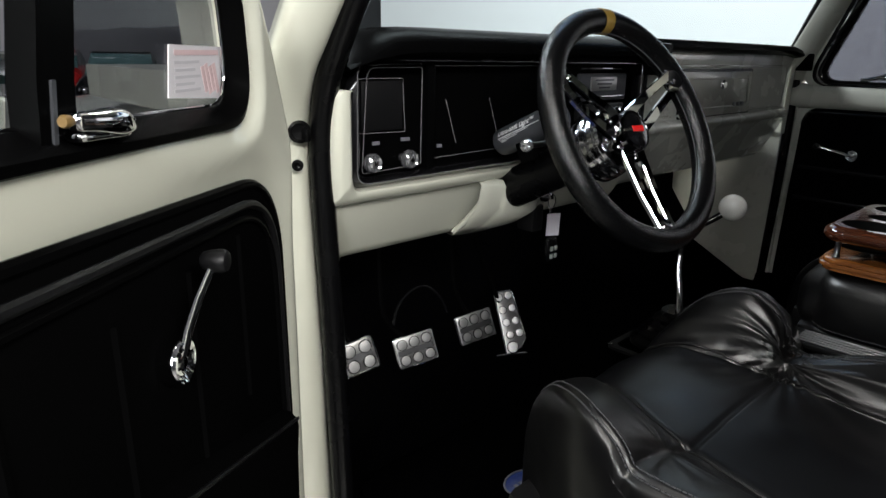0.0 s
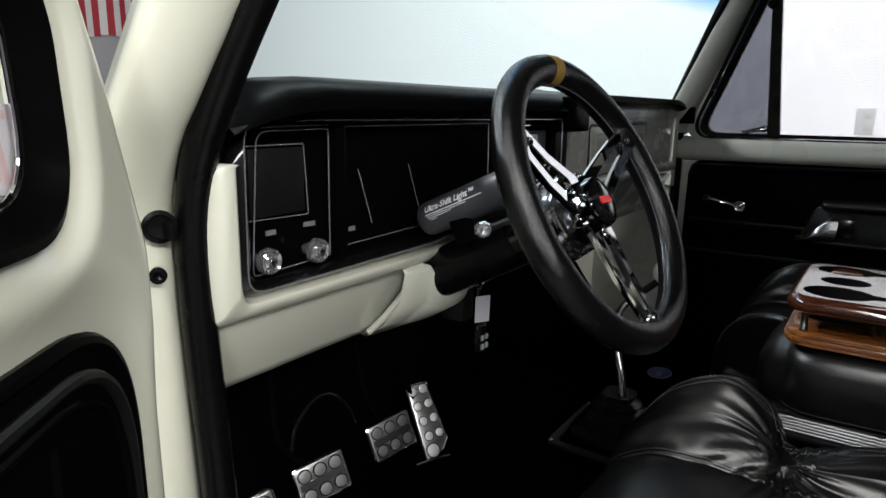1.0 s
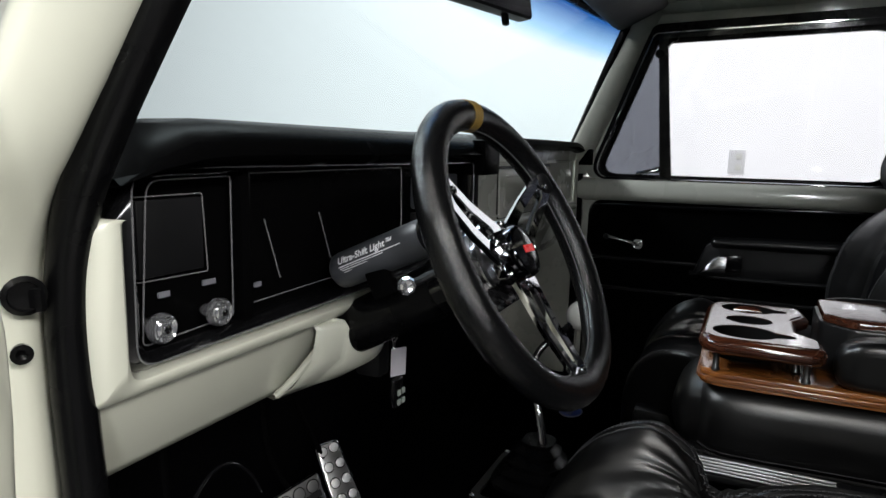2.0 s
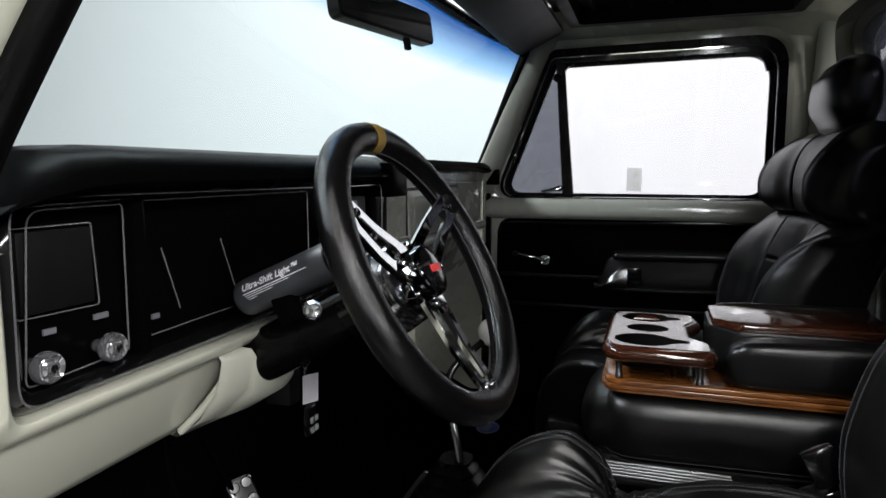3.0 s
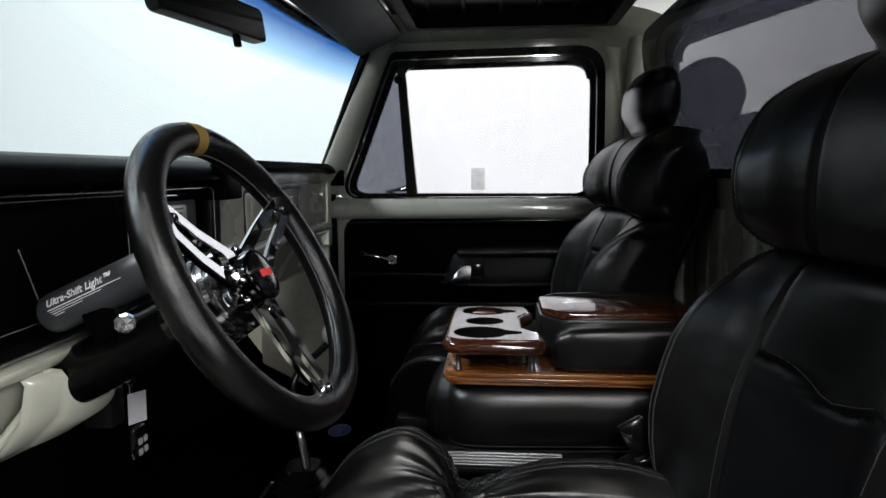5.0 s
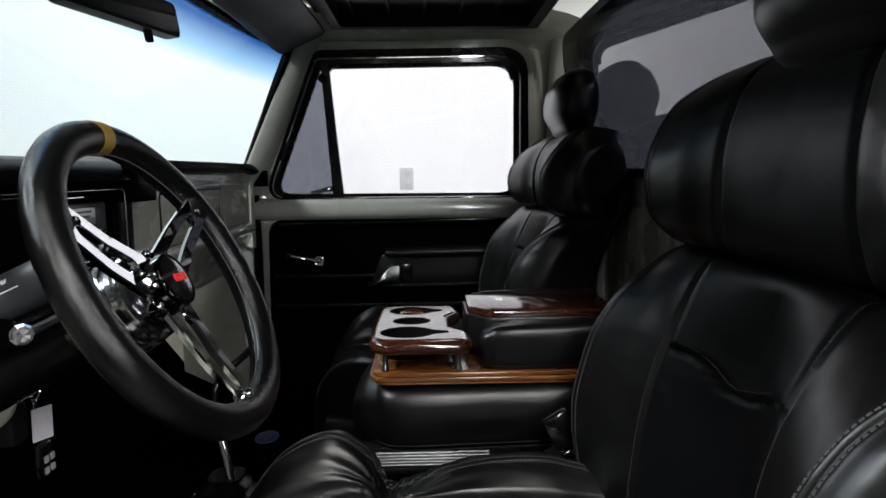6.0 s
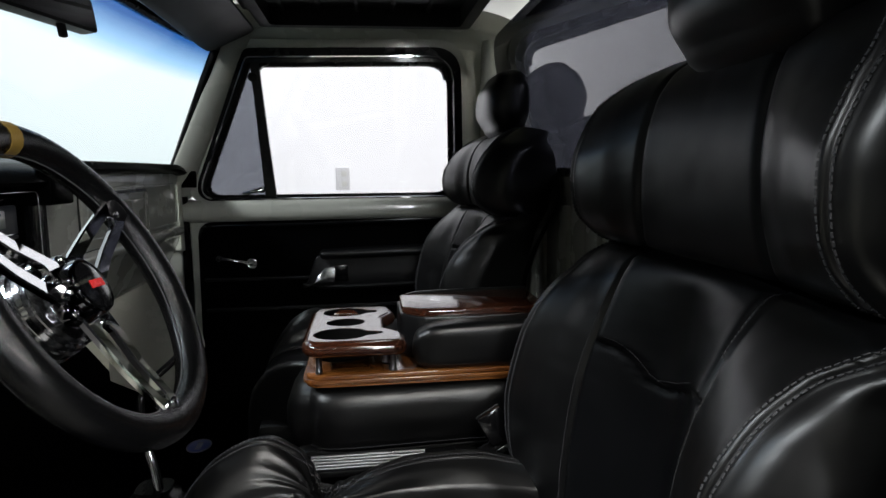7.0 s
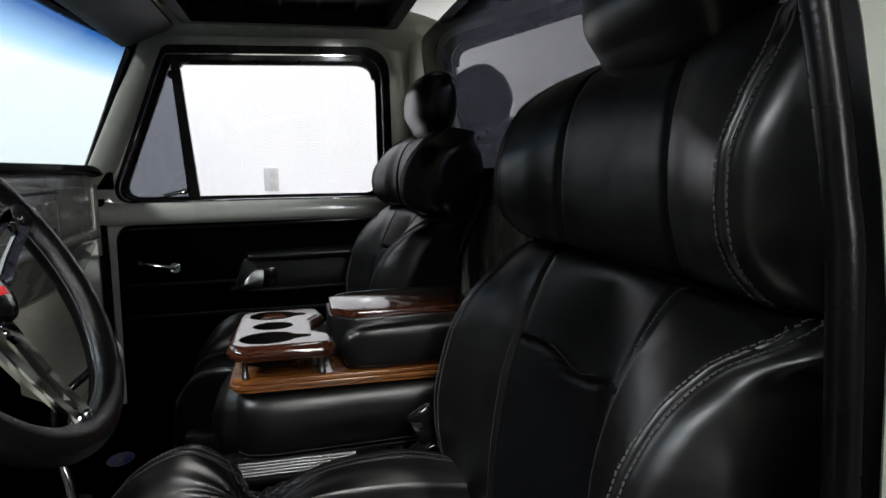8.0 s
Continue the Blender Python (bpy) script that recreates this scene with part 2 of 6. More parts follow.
def pillow(sections, power=2.6, n=28, ends=True, bm=None, wrinkle=0.0, seed=0):
    """A padded form through sections (centre, half width vector, half depth vector) with rounded ends."""
    secs = [(Vector(c), Vector(a), Vector(b)) for c, a, b in sections]
    cs = curve_points([s[0] for s in secs], 5)
    aa = curve_points([s[1] for s in secs], 5)
    bb = curve_points([s[2] for s in secs], 5)
    secs = list(zip(cs, aa, bb))
    if ends:
        first, last = secs[0], secs[-1]
        d0, d1 = (secs[0][0] - secs[1][0]).normalized(), (secs[-1][0] - secs[-2][0]).normalized()
        r0, r1 = min(first[1].length, first[2].length) * 0.75, min(last[1].length, last[2].length) * 0.75
        head = [(first[0] + d0 * r0 * math.sin(k), first[1] * (0.25 + 0.75 * math.cos(k)), first[2] * max(0.08, math.cos(k))) for k in (1.5, 1.25, 0.95, 0.6, 0.3)]
        tail = [(last[0] + d1 * r1 * math.sin(k), last[1] * (0.25 + 0.75 * math.cos(k)), last[2] * max(0.08, math.cos(k))) for k in (0.3, 0.6, 0.95, 1.25, 1.5)]
        secs = head + secs + tail
    rows = []
    for c, a, b in secs:
        row = []
        for k in range(n):
            t = 2 * math.pi * k / n
            ct, st = math.cos(t), math.sin(t)
            p = c + a * math.copysign(abs(ct) ** (2 / power), ct) + b * math.copysign(abs(st) ** (2 / power), st)
            if wrinkle:
                q = p * 14 + Vector((seed * 3.1, seed * 1.7, 0))
                p = p + (p - c).normalized() * wrinkle * (noise.noise(q) + 0.5 * noise.noise(q * 2.3))
            row.append(p)
        rows.append(row)
    return skin(rows, closed=True, caps=True, bm=bm)


def cast(loop, cx, cz, ang):
    """Where a ray from the centre leaves a loop of 2D points."""
    d = Vector((math.cos(ang), math.sin(ang)))
    best = None
    for i in range(len(loop)):
        p, q = Vector(loop[i - 1]) - Vector((cx, cz)), Vector(loop[i]) - Vector((cx, cz))
        e = q - p
        den = d.x * e.y - d.y * e.x
        if abs(den) < 1e-9:
            continue
        t = (p.x * e.y - p.y * e.x) / den
        s = (p.x * d.y - p.y * d.x) / den
        if t > 0 and -1e-6 <= s <= 1 + 1e-6:
            best = t if best is None else max(best, t)
    return Vector((cx, cz)) + d * best


def away(loop, p):
    """The distance of a point from a loop."""
    best = 9.0
    for i in range(len(loop)):
        a, b = Vector(loop[i - 1]), Vector(loop[i])
        e = b - a
        t = min(1.0, max(0.0, (p - a).dot(e) / max(1e-12, e.length_squared)))
        best = min(best, (a + e * t - p).length)
    return best


def within(loop, p):
    odd = False
    for i in range(len(loop)):
        a, b = loop[i - 1], loop[i]
        if (a[1] > p.y) != (b[1] > p.y) and p.x < (b[0] - a[0]) * (p.y - a[1]) / (b[1] - a[1]) + a[0]:
            odd = not odd
    return odd


def ease(x):
    x = min(1.0, max(0.0, x))
    return x * x * (3 - 2 * x)


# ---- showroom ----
# emission added to the white paint in place of light falling on it
GLOW = material("glowing_white_wall", (0.93, 0.93, 0.95), rough=0.9, emit=0.34, stain=0.02, stain_scale=0.7)
WALL = material("grey_wall_paint", (0.33, 0.33, 0.35), rough=0.85, stain=0.1, stain_scale=1.2, bump=0.1, bump_scale=60)
DARKWALL = material("far_wall_paint", (0.30, 0.30, 0.32), rough=0.9, stain=0.2, stain_scale=0.8, bump=0.1, bump_scale=60)
CONCRETE = material("polished_concrete", (0.16, 0.155, 0.15), rough=0.35, stain=0.25, stain_scale=1.5, wear=0.12, bump=0.1, bump_scale=40)
CEILING = material("ceiling_paint", (0.10, 0.10, 0.11), rough=0.9, stain=0.2, stain_scale=1.0)


def setting(name, size, at, mat, label, category):
    ob = mesh_object(name, box(size), mat)
    ob.location = at
    return tagged(ob, label, category, kind="structure")


setting("floor", (60, 60, 0.1), (0, 10, -0.05), CONCRETE, "polished grey concrete showroom floor", "floor")
setting("ceiling", (60, 60, 0.1), (0, 10, 5.05), CEILING, "dark painted showroom ceiling", "ceiling")
setting("wall_east", (0.1, 13, 5), (3.25, -1.3, 2.5), GLOW, "white photo booth wall with its own glow", "wall")
setting("wall_north", (1.85, 0.1, 5), (2.43, 6.3, 2.5), WALL, "grey painted showroom wall behind the flag", "wall")
setting("wall_north_far", (44, 0.1, 5), (0, 30, 2.5), DARKWALL, "grey showroom wall in the distance", "wall")
setting("wall_south", (20, 0.1, 5), (-5, -7.8, 2.5), WALL, "grey painted showroom wall", "wall")
setting("wall_west", (0.1, 40, 5), (-18, 10, 2.5), DARKWALL, "grey showroom wall in the distance", "wall")

# ---- truck body ----
truck = thing("pickup_truck", (0, 0, 0), "cream painted vintage pickup truck cab with black rubber seals", "truck")


def body(name, bm, mat, label="", angle=40):
    return part(name, bm, mat, truck, label, angle)


FLOOR = 0.80
# floor pan with the tunnel along its middle, and the sloped toe board
rows = []
for i in range(41):
    x = -0.88 + 1.76 * i / 40
    hump = 0.15 * math.exp(-((x + 0.03) / 0.215) ** 4)
    row = [Vector((x, -0.98, FLOOR - 0.03)), Vector((x, -0.55, FLOOR + 0.02 + hump * 0.6)), Vector((x, -0.2, FLOOR + hump * 0.8)), Vector((x, 0.08, FLOOR + hump)),
           Vector((x, 0.28, FLOOR + 0.10 + hump * 0.8)), Vector((x, 0.40, FLOOR + 0.26 + hump * 0.5)), Vector((x, 0.42, 1.5))]
    rows.append(row)
body("floor_pan", skin(rows), CARPET, "black carpeted cab floor")
body("cowl", box((1.9, 0.42, 0.06), pose(0, 0.50, 1.455)), CREAM)
# left hinge pillar and windscreen pillar
secs = [(0.70, (-0.885, -0.02), (-0.945, 0.0)), (1.10, (-0.885, -0.008), (-0.948, 0.015)), (1.38, (-0.885, 0.004), (-0.952, 0.024)), (1.47, (-0.884, -0.012), (-0.953, -0.012)),
        (1.54, (-0.878, -0.055), (-0.946, -0.056)), (1.62, (-0.860, -0.098), (-0.931, -0.094)), (1.76, (-0.832, -0.172), (-0.906, -0.160)), (1.92, (-0.796, -0.254), (-0.877, -0.236))]


def pillar(side):
    rows = []
    for z, a, b in curve_sections(secs):
        ax, ay, bx, by = a[0], a[1], b[0], b[1]
        loop = []
        swell = 0.006 + 0.012 * min(1.0, max(0.0, (z - 1.42) / 0.10))
        for k in range(13):
            t = k / 12
            arch = math.sin(math.pi * t ** 0.62) ** 0.7
            loop.append((ax + (bx - ax) * t - 0.004 * arch, ay + (by - ay) * t - swell * arch))
        loop += [(bx + 0.002, by + 0.014), (bx + 0.012, by + 0.045), (ax + 0.035, ay + 0.09), (ax + 0.02, ay + 0.02)]
        rows.append([Vector((x * side, y, z)) for x, y in loop])
    return skin(rows, closed=True, caps=True)


def curve_sections(secs):
    zs = curve_points([(z, 0, 0) for z, a, b in secs], 4)
    aa = curve_points([(*a, 0) for z, a, b in secs], 4)
    bb = curve_points([(*b, 0) for z, a, b in secs], 4)
    return [(z.x, a, b) for z, a, b in zip(zs, aa, bb)]


body("hinge_pillar", pillar(1), CREAM, "cream painted door jamb and windscreen pillar", 60)
# door opening seal on the driver's side
seal = curve_points([(-0.868, -0.035, 0.80), (-0.868, -0.020, 1.14), (-0.868, -0.008, 1.32), (-0.868, -0.008, 1.41), (-0.868, -0.024, 1.475), (-0.869, -0.054, 1.525), (-0.860, -0.098, 1.60),
                     (-0.828, -0.175, 1.75), (-0.797, -0.252, 1.90), (-0.785, -0.33, 1.925), (-0.785, -0.70, 1.93)], 8)
REAR = [(0.70, -0.932), (1.20, -0.928), (1.45, -0.920), (1.52, -0.911), (1.60, -0.894), (1.70, -0.866), (1.82, -0.828), (1.93, -0.79)]
body("door_seal", tube(seal, 0.016, 10), RUBBER, "black rubber door seal")
seal2 = [p + Vector((0.004, 0.004, 0)) for p in seal[:84]]
body("door_seal", tube(seal2, 0.011, 8), RUBBER)
body("rear_trim", skin([[Vector((x + dx, y, z)) for dx, y in ((0.07, -0.86), (0.05, -0.84), (0.0, -0.83), (0.0, -0.97), (0.07, -0.97))] for z, x in REAR], closed=True, caps=True), MATTE)
body("rear_seal", tube(curve_points([(-0.785, -0.70, 1.925)] + [(x + 0.010, -0.800, z) for z, x in reversed(REAR)], 5), 0.0095, 10), RUBBER, "black rubber door seal")
body("rear_pillar", skin([[Vector((x + dx, y, z)) for dx, y in ((0, -0.815), (-0.012, -0.803), (-0.055, -0.803), (-0.065, -0.815), (-0.065, -0.98), (0, -0.98))] for z, x in REAR], closed=True, caps=True), CREAM, "cream painted rear door jamb")
body("sill_carpet", box((0.05, 0.95, 0.10), pose(0.865, -0.42, 0.785), 0.01), CARPET)
body("sill_plate", box((0.12, 0.9, 0.05), pose(-0.90, -0.42, 0.76), 0.012), CREAM)
# plugs in the jamb
jamb = Matrix.Translation((-0.903, -0.005, 1.379)) @ Euler((radians(90), 0, radians(-28))).to_matrix().to_4x4()
body("plug_hole", lathe([(0.0065, -0.004), (0.0075, 0.004), (0.004, 0.0045), (0.001, 0.002)], jamb, 14), RUBBER, "round dark hole in the jamb")
jamb = Matrix.Translation((-0.899, -0.007, 1.421)) @ Euler((radians(90), 0, radians(-28))).to_matrix().to_4x4()
body("hinge_boot", lathe([(0.013, -0.01), (0.0145, 0.003), (0.011, 0.006), (0.010, 0.002), (0.001, 0.001)], jamb, 18), RUBBER, "black rubber boot in the jamb")
body("hinge_boot_knob", box((0.008, 0.012, 0.018), pose(-0.893, -0.012, 1.417, 0, 0, 20), 0.004), RUBBER)

# windscreen: a bowed glass with a blue band along its top
def screen(x, k, off=0.0):
    bow = 1 - (x / 0.86) ** 2
    return Vector((x * (1 - 0.075 * k), 0.062 + 0.093 * bow + k * (-0.160 + 0.005 * bow) + off, 1.535 + 0.355 * k + 0.015 * bow * k))


rows = [[screen(-0.86 + 1.72 * i / 24, k) for i in range(25)] for k in (0, 0.2, 0.4, 0.6, 0.8, 1.0)]
WINDSCREEN = glass_material("windscreen_glass", (0.67, 0.755, 0.76), 0.0, 0.015)
nodes, links = WINDSCREEN.node_tree.nodes, WINDSCREEN.node_tree.links
geo, sep, ramp = nodes.new("ShaderNodeNewGeometry"), nodes.new("ShaderNodeSeparateXYZ"), nodes.new("ShaderNodeValToRGB")
span = nodes.new("ShaderNodeMapRange")
span.inputs[1].default_value, span.inputs[2].default_value = 1.785, 1.88
links.new(geo.outputs["Position"], sep.inputs[0])
links.new(sep.outputs[2], span.inputs[0])
links.new(span.outputs[0], ramp.inputs[0])
ramp.color_ramp.elements[0].color, ramp.color_ramp.elements[1].color = (0.67, 0.755, 0.76, 1), (0.02, 0.09, 0.28, 1)
ramp.color_ramp.elements.new(0.35).color = (0.30, 0.52, 0.76, 1)
links.new(ramp.outputs[0], nodes["Transparent BSDF"].inputs[0])
ob = body("windscreen", skin(rows), WINDSCREEN, "clear windscreen with a blue tinted top band")
ob.visible_shadow = False
edge = [screen(-0.86, k, -0.005) for k in (0, 0.25, 0.5, 0.75, 1)] + [screen(-0.86 + 1.72 * i / 12, 1, -0.005) for i in range(1, 12)] + [screen(0.86, k, -0.005) for k in (1, 0.75, 0.5, 0.25, 0)]
body("windscreen_gasket", tube(edge, 0.014, 8), RUBBER, "black rubber windscreen gasket")
# right windscreen pillar, rounded towards the cab
rows = []
for k in range(17):
    z = 1.455 + 0.475 * k / 16
    a = Vector((0.826 - 0.09 * (z - 1.555), 0.044 - 0.47 * (z - 1.555), z))
    b = Vector((0.852 - 0.10 * (z - 1.555), -0.034 - 0.455 * (z - 1.555), z))
    side_way = Vector((-0.95, -0.31, 0))
    row = [a + Vector((0.03, 0.012, 0))]
    for j in range(11):
        t = j / 10
        row.append(a.lerp(b, t) + side_way * 0.011 * math.sin(math.pi * t) ** 0.7)
    row += [b + Vector((0.03, 0.0, 0)), b + Vector((0.045, 0.03, 0))]
    rows.append(row)
body("windscreen_pillar", skin(rows, closed=True, caps=True), CREAM_SHADE, "cream painted windscreen pillar", 60)
body("cowl_side_panel", box((0.04, 0.24, 0.72), pose(0.86, 0.16, 1.16), 0.01), CREAM_SHADE, "cream kick panel")
body("hinge_pillar", box((0.05, 0.06, 0.75), pose(0.88, 0.045, 1.14), 0.012), CREAM_SHADE)
body("hinge_pillar_seal", tube(curve_points([(0.852, 0.035, 0.82), (0.852, 0.028, 1.2), (0.85, 0.03, 1.46)], 5), 0.014, 8), RUBBER)

# roof: rail above the door, cove to the back, black headliner
def roof_edge(y):
    return [Vector((0.838, y, 1.902)), Vector((0.830, y, 1.914)), Vector((0.812, y, 1.928)), Vector((0.785, y, 1.938)), Vector((0.755, y, 1.944)), Vector((0.72, y, 1.95)), Vector((0.70, y, 1.99))]


ys = [-0.06, -0.12, -0.3, -0.5, -0.7, -0.80, -0.86, -0.91, -0.96]
rows = []
for y in ys:
    k = max(0.0, (-y - 0.80) / 0.16)
    rows.append([p + Vector((-0.05 * k * k, 0, -0.05 * k * k)) for p in roof_edge(y)])
body("roof_rail", skin(rows), CREAM_SHADE, "cream painted roof rail", 70)
rows = [[Vector((-p.x, p.y, p.z)) for p in row] for row in rows]
body("roof_rail", skin(rows), CREAM_SHADE, "", 70)
body("roof_skin", box((1.75, 1.05, 0.02), pose(0, -0.52, 2.005)), CREAM)
liner = rounded([(-0.72, -0.245), (0.705, -0.245), (0.705, -0.83), (-0.72, -0.83)], 0.02, 4)
bed = rounded([(-0.69, -0.275), (0.675, -0.275), (0.675, -0.80), (-0.69, -0.80)], 0.02, 4)
body("headliner_lip", ring(liner, bed, lambda a, b, d: Vector((a, b, 1.930 + d)), 0.055), MATTE, "black headliner frame")
body("headliner", box((1.46, 0.6, 0.012), pose(0, -0.5, 1.983)), VINYL, "black headliner")
for i in range(5):
    body("headliner_rib", box((1.40, 0.012, 0.014), pose(0.01, -0.31 - 0.1 * i, 1.975), 0.004), MATTE)
body("header_panel", skin([[Vector((x, y, z)) for x in (-0.8, -0.4, 0, 0.4, 0.8)] for y, z in ((-0.05, 1.905), (-0.09, 1.90), (-0.15, 1.925), (-0.21, 1.94))]), CREAM_SHADE)

# back wall with its window
outer = rounded([(-0.86, 0.78), (0.86, 0.78), (0.86, 1.95), (-0.86, 1.95)], [0.02, 0.02, 0.10, 0.10], 6)
hole = rounded([(-0.745, 1.512), (0.745, 1.512), (0.745, 1.925), (-0.745, 1.925)], [0.03, 0.03, 0.10, 0.10], 6)
body("back_wall", ring(outer, hole, lambda a, b, d: Vector((a, -0.955 - d, b)), 0.05), CREAM_SHADE, "cream painted back wall of the cab")
inner = rounded([(-0.722, 1.530), (0.722, 1.530), (0.722, 1.905), (-0.722, 1.905)], [0.03, 0.03, 0.09, 0.09], 6)
body("back_window_gasket", ring(hole, inner, lambda a, b, d: Vector((a, -0.948 - d, b)), 0.02), RUBBER, "black rubber window gasket")
ob = body("back_window", plate(inner, lambda a, b, d: Vector((a, -0.959 + (b - 1.53) * 0.160 - d, b)), 0.005), REARGLASS, "dark tinted back window")
for i in range(9):
    x = -0.72 + 0.18 * i
    body("back_wall_rib", box((0.07, 0.012, 0.46), pose(x, -0.951, 1.22), 0.005), CREAM_SHADE)
body("corner_panel", box((0.03, 0.17, 1.14), pose(0.865, -0.88, 1.36), 0.01), CREAM_SHADE, "cream painted cab corner")
body("corner_cove", tube([(0.845, -0.935, 0.8), (0.845, -0.935, 1.7), (0.80, -0.935, 1.93)], 0.05, 12), CREAM_SHADE)
# bonnet and wing ahead of the screen
rows = []
for i in range(15):
    x = -0.98 + 1.96 * i / 14
    crown = 0.05 * (1 - (x / 0.98) ** 4)
    rows.append([Vector((x, 0.30, 1.408 + crown * 0.8)), Vector((x, 0.9, 1.388 + crown * 0.8)), Vector((x, 1.5, 1.345 + crown)), Vector((x, 1.95, 1.29 + crown)), Vector((x, 2.05, 1.20)), Vector((x, 2.07, 0.7))])
body("bonnet", skin(rows), CREAM, "cream painted bonnet and wings")
body("wing_side", box((0.03, 1.75, 0.62), pose(-0.97, 1.16, 1.06), 0.01), CREAM)
body("wing_side", box((0.03, 1.75, 0.62), pose(0.97, 1.16, 1.06), 0.01), CREAM)
for x in (-0.80, 0.80):
    for y in (1.3, -2.2):
        m = Matrix.Translation((x, y, 0.40)) @ Euler((0, radians(90), 0)).to_matrix().to_4x4()
        body("tyre", lathe([(0.20, -0.11), (0.36, -0.12), (0.40, -0.08), (0.40, 0.08), (0.36, 0.12), (0.20, 0.11)], m, 28), RUBBER)
body("chassis", box((1.0, 5.0, 0.22), pose(0, -0.6, 0.58), 0.02), MATTE)
body("cargo_bed", box((1.9, 2.3, 0.62), pose(0, -2.22, 1.02), 0.04), CREAM)


# ---- doors ----
def crank(name, hub, up, arm_end, out, parent):
    """A window crank: hub disc, arm and knob."""
    hub, arm_end, out = Vector(hub), Vector(arm_end), Vector(out).normalized()
    m = Matrix.Translation(hub) @ out.to_track_quat("Z", "Y").to_matrix().to_4x4()
    c = part(name, lathe([(0.015, -0.03), (0.016, -0.010), (0.015, -0.004), (0.0168, 0.0), (0.0168, 0.004), (0.0155, 0.007), (0.0140, 0.0055), (0.0125, 0.007), (0.0108, 0.0055), (0.0090, 0.007), (0.0068, 0.0055), (0.0045, 0.0065), (0.001, 0.0065)], m, 32), CHROME, parent, "chrome window crank with a black knob")
    d = (arm_end - hub)
    part("crank_arm", tube([hub + d * k + out * (0.004 + 0.014 * k * k) for k in (0.05, 0.3, 0.6, 0.85, 1.0)], lambda t: 0.0060 - 0.0014 * t, 10, flat=0.6), CHROME, c)
    m = Matrix.Translation(arm_end + out * 0.018) @ out.to_track_quat("Z", "Y").to_matrix().to_4x4()
    part("crank_knob", lathe([(0.004, -0.010), (0.0065, -0.008), (0.0078, -0.003), (0.0086, 0.002), (0.0086, 0.006), (0.0072, 0.0090), (0.005, 0.0100), (0.001, 0.0103)], m, 20), MATTE, c, "black knob")
    return c


# passenger door
pdoor = thing("passenger_door", (0.86, 0.03, 0.80), "closed cream passenger door with black trim panel", "car door")


def pside(y, z, d):
    return Vector((0.866 - max(0.0, z - 1.455) * 0.094 - d, y, z))


glass_loop = rounded([(-0.022, 1.455), (-0.186, 1.852), (-0.790, 1.858), (-0.796, 1.452)], [0.042, 0.016, 0.075, 0.05], 8)
frame_in = rounded([(-0.034, 1.462), (-0.190, 1.842), (-0.782, 1.849), (-0.787, 1.459)], [0.036, 0.012, 0.07, 0.045], 8)
line_loop = rounded([(-0.009, 1.449), (-0.181, 1.868), (-0.799, 1.875), (-0.806, 1.446)], [0.048, 0.022, 0.082, 0.05], 8)
out_loop = rounded([(0.007, 1.443), (-0.176, 1.893), (-0.822, 1.901), (-0.833, 1.440)], [0.055, 0.035, 0.09, 0.05], 8)
rail_loop = rounded([(0.032, 1.437), (-0.150, 1.918), (-0.838, 1.924), (-0.850, 1.436)], [0.06, 0.035, 0.10, 0.02], 8)
o = part("window_frame", ring(line_loop, glass_loop, lambda a, b, d: pside(a, b, d - 0.01), 0.022), GLOSS, pdoor, "black window frame")
part("window_trim", tube([pside(p[0], p[1], 0.014) for p in line_loop], 0.0035, 6, closed=True), CHROME, pdoor, "bright trim line")
part("frame_seal", ring(out_loop, line_loop, lambda a, b, d: pside(a, b, d - 0.02), 0.036), RUBBER, pdoor, "black rubber seal")
part("frame_rail", ring(rail_loop, out_loop, lambda a, b, d: pside(a, b, d - 0.024), 0.034), CREAM_SHADE, pdoor, "cream painted window frame")
part("glass_run", ring(glass_loop, frame_in, lambda a, b, d: pside(a, b, d - 0.02), 0.012), RUBBER, pdoor)
vent = rounded([(-0.024, 1.457), (-0.188, 1.850), (-0.208, 1.850), (-0.232, 1.457)], [0.04, 0.004, 0.004, 0.004], 8)
o = part("vent_glass", plate(vent, lambda a, b, d: pside(a, b, d - 0.016), 0.003), VENTGLASS, pdoor, "grey tinted quarter light")
o.visible_shadow = False
roll = rounded([(-0.240, 1.455), (-0.214, 1.852), (-0.786, 1.856), (-0.792, 1.455)], [0.004, 0.004, 0.07, 0.045], 8)
o = part("window_glass", plate(roll, lambda a, b, d: pside(a, b, d - 0.018), 0.003), glass_material("side_glass", (0.86, 0.86, 0.875)), pdoor, "clear side window")
o.visible_shadow = False
part("vent_bar", skin([[pside(a, z, 0.008), pside(a, z, -0.012), pside(a - w, z, -0.012), pside(a - w, z, 0.008)] for a, z, w in ((-0.214, 1.452, 0.034), (-0.203, 1.65, 0.029), (-0.192, 1.862, 0.025))], closed=True, caps=True), GLOSS, pdoor, "black division bar")
part("run_corner", plate([(-0.206, 1.850), (-0.206, 1.820), (-0.216, 1.828), (-0.226, 1.842), (-0.246, 1.850)], lambda a, b, d: pside(a, b, d - 0.016), 0.020), RUBBER, pdoor)
part("run_corner", plate([(-0.724, 1.857), (-0.748, 1.846), (-0.765, 1.828), (-0.772, 1.806), (-0.79, 1.806), (-0.79, 1.857)], lambda a, b, d: pside(a, b, d - 0.016), 0.020), RUBBER, pdoor)
part("vent_pivot", lathe([(0.012, 0), (0.013, 0.004), (0.009, 0.008), (0.001, 0.009)], Matrix.Translation(pside(-0.196, 1.812, 0.004)) @ Euler((0, radians(-90), 0)).to_matrix().to_4x4(), 16), MATTE, pdoor)
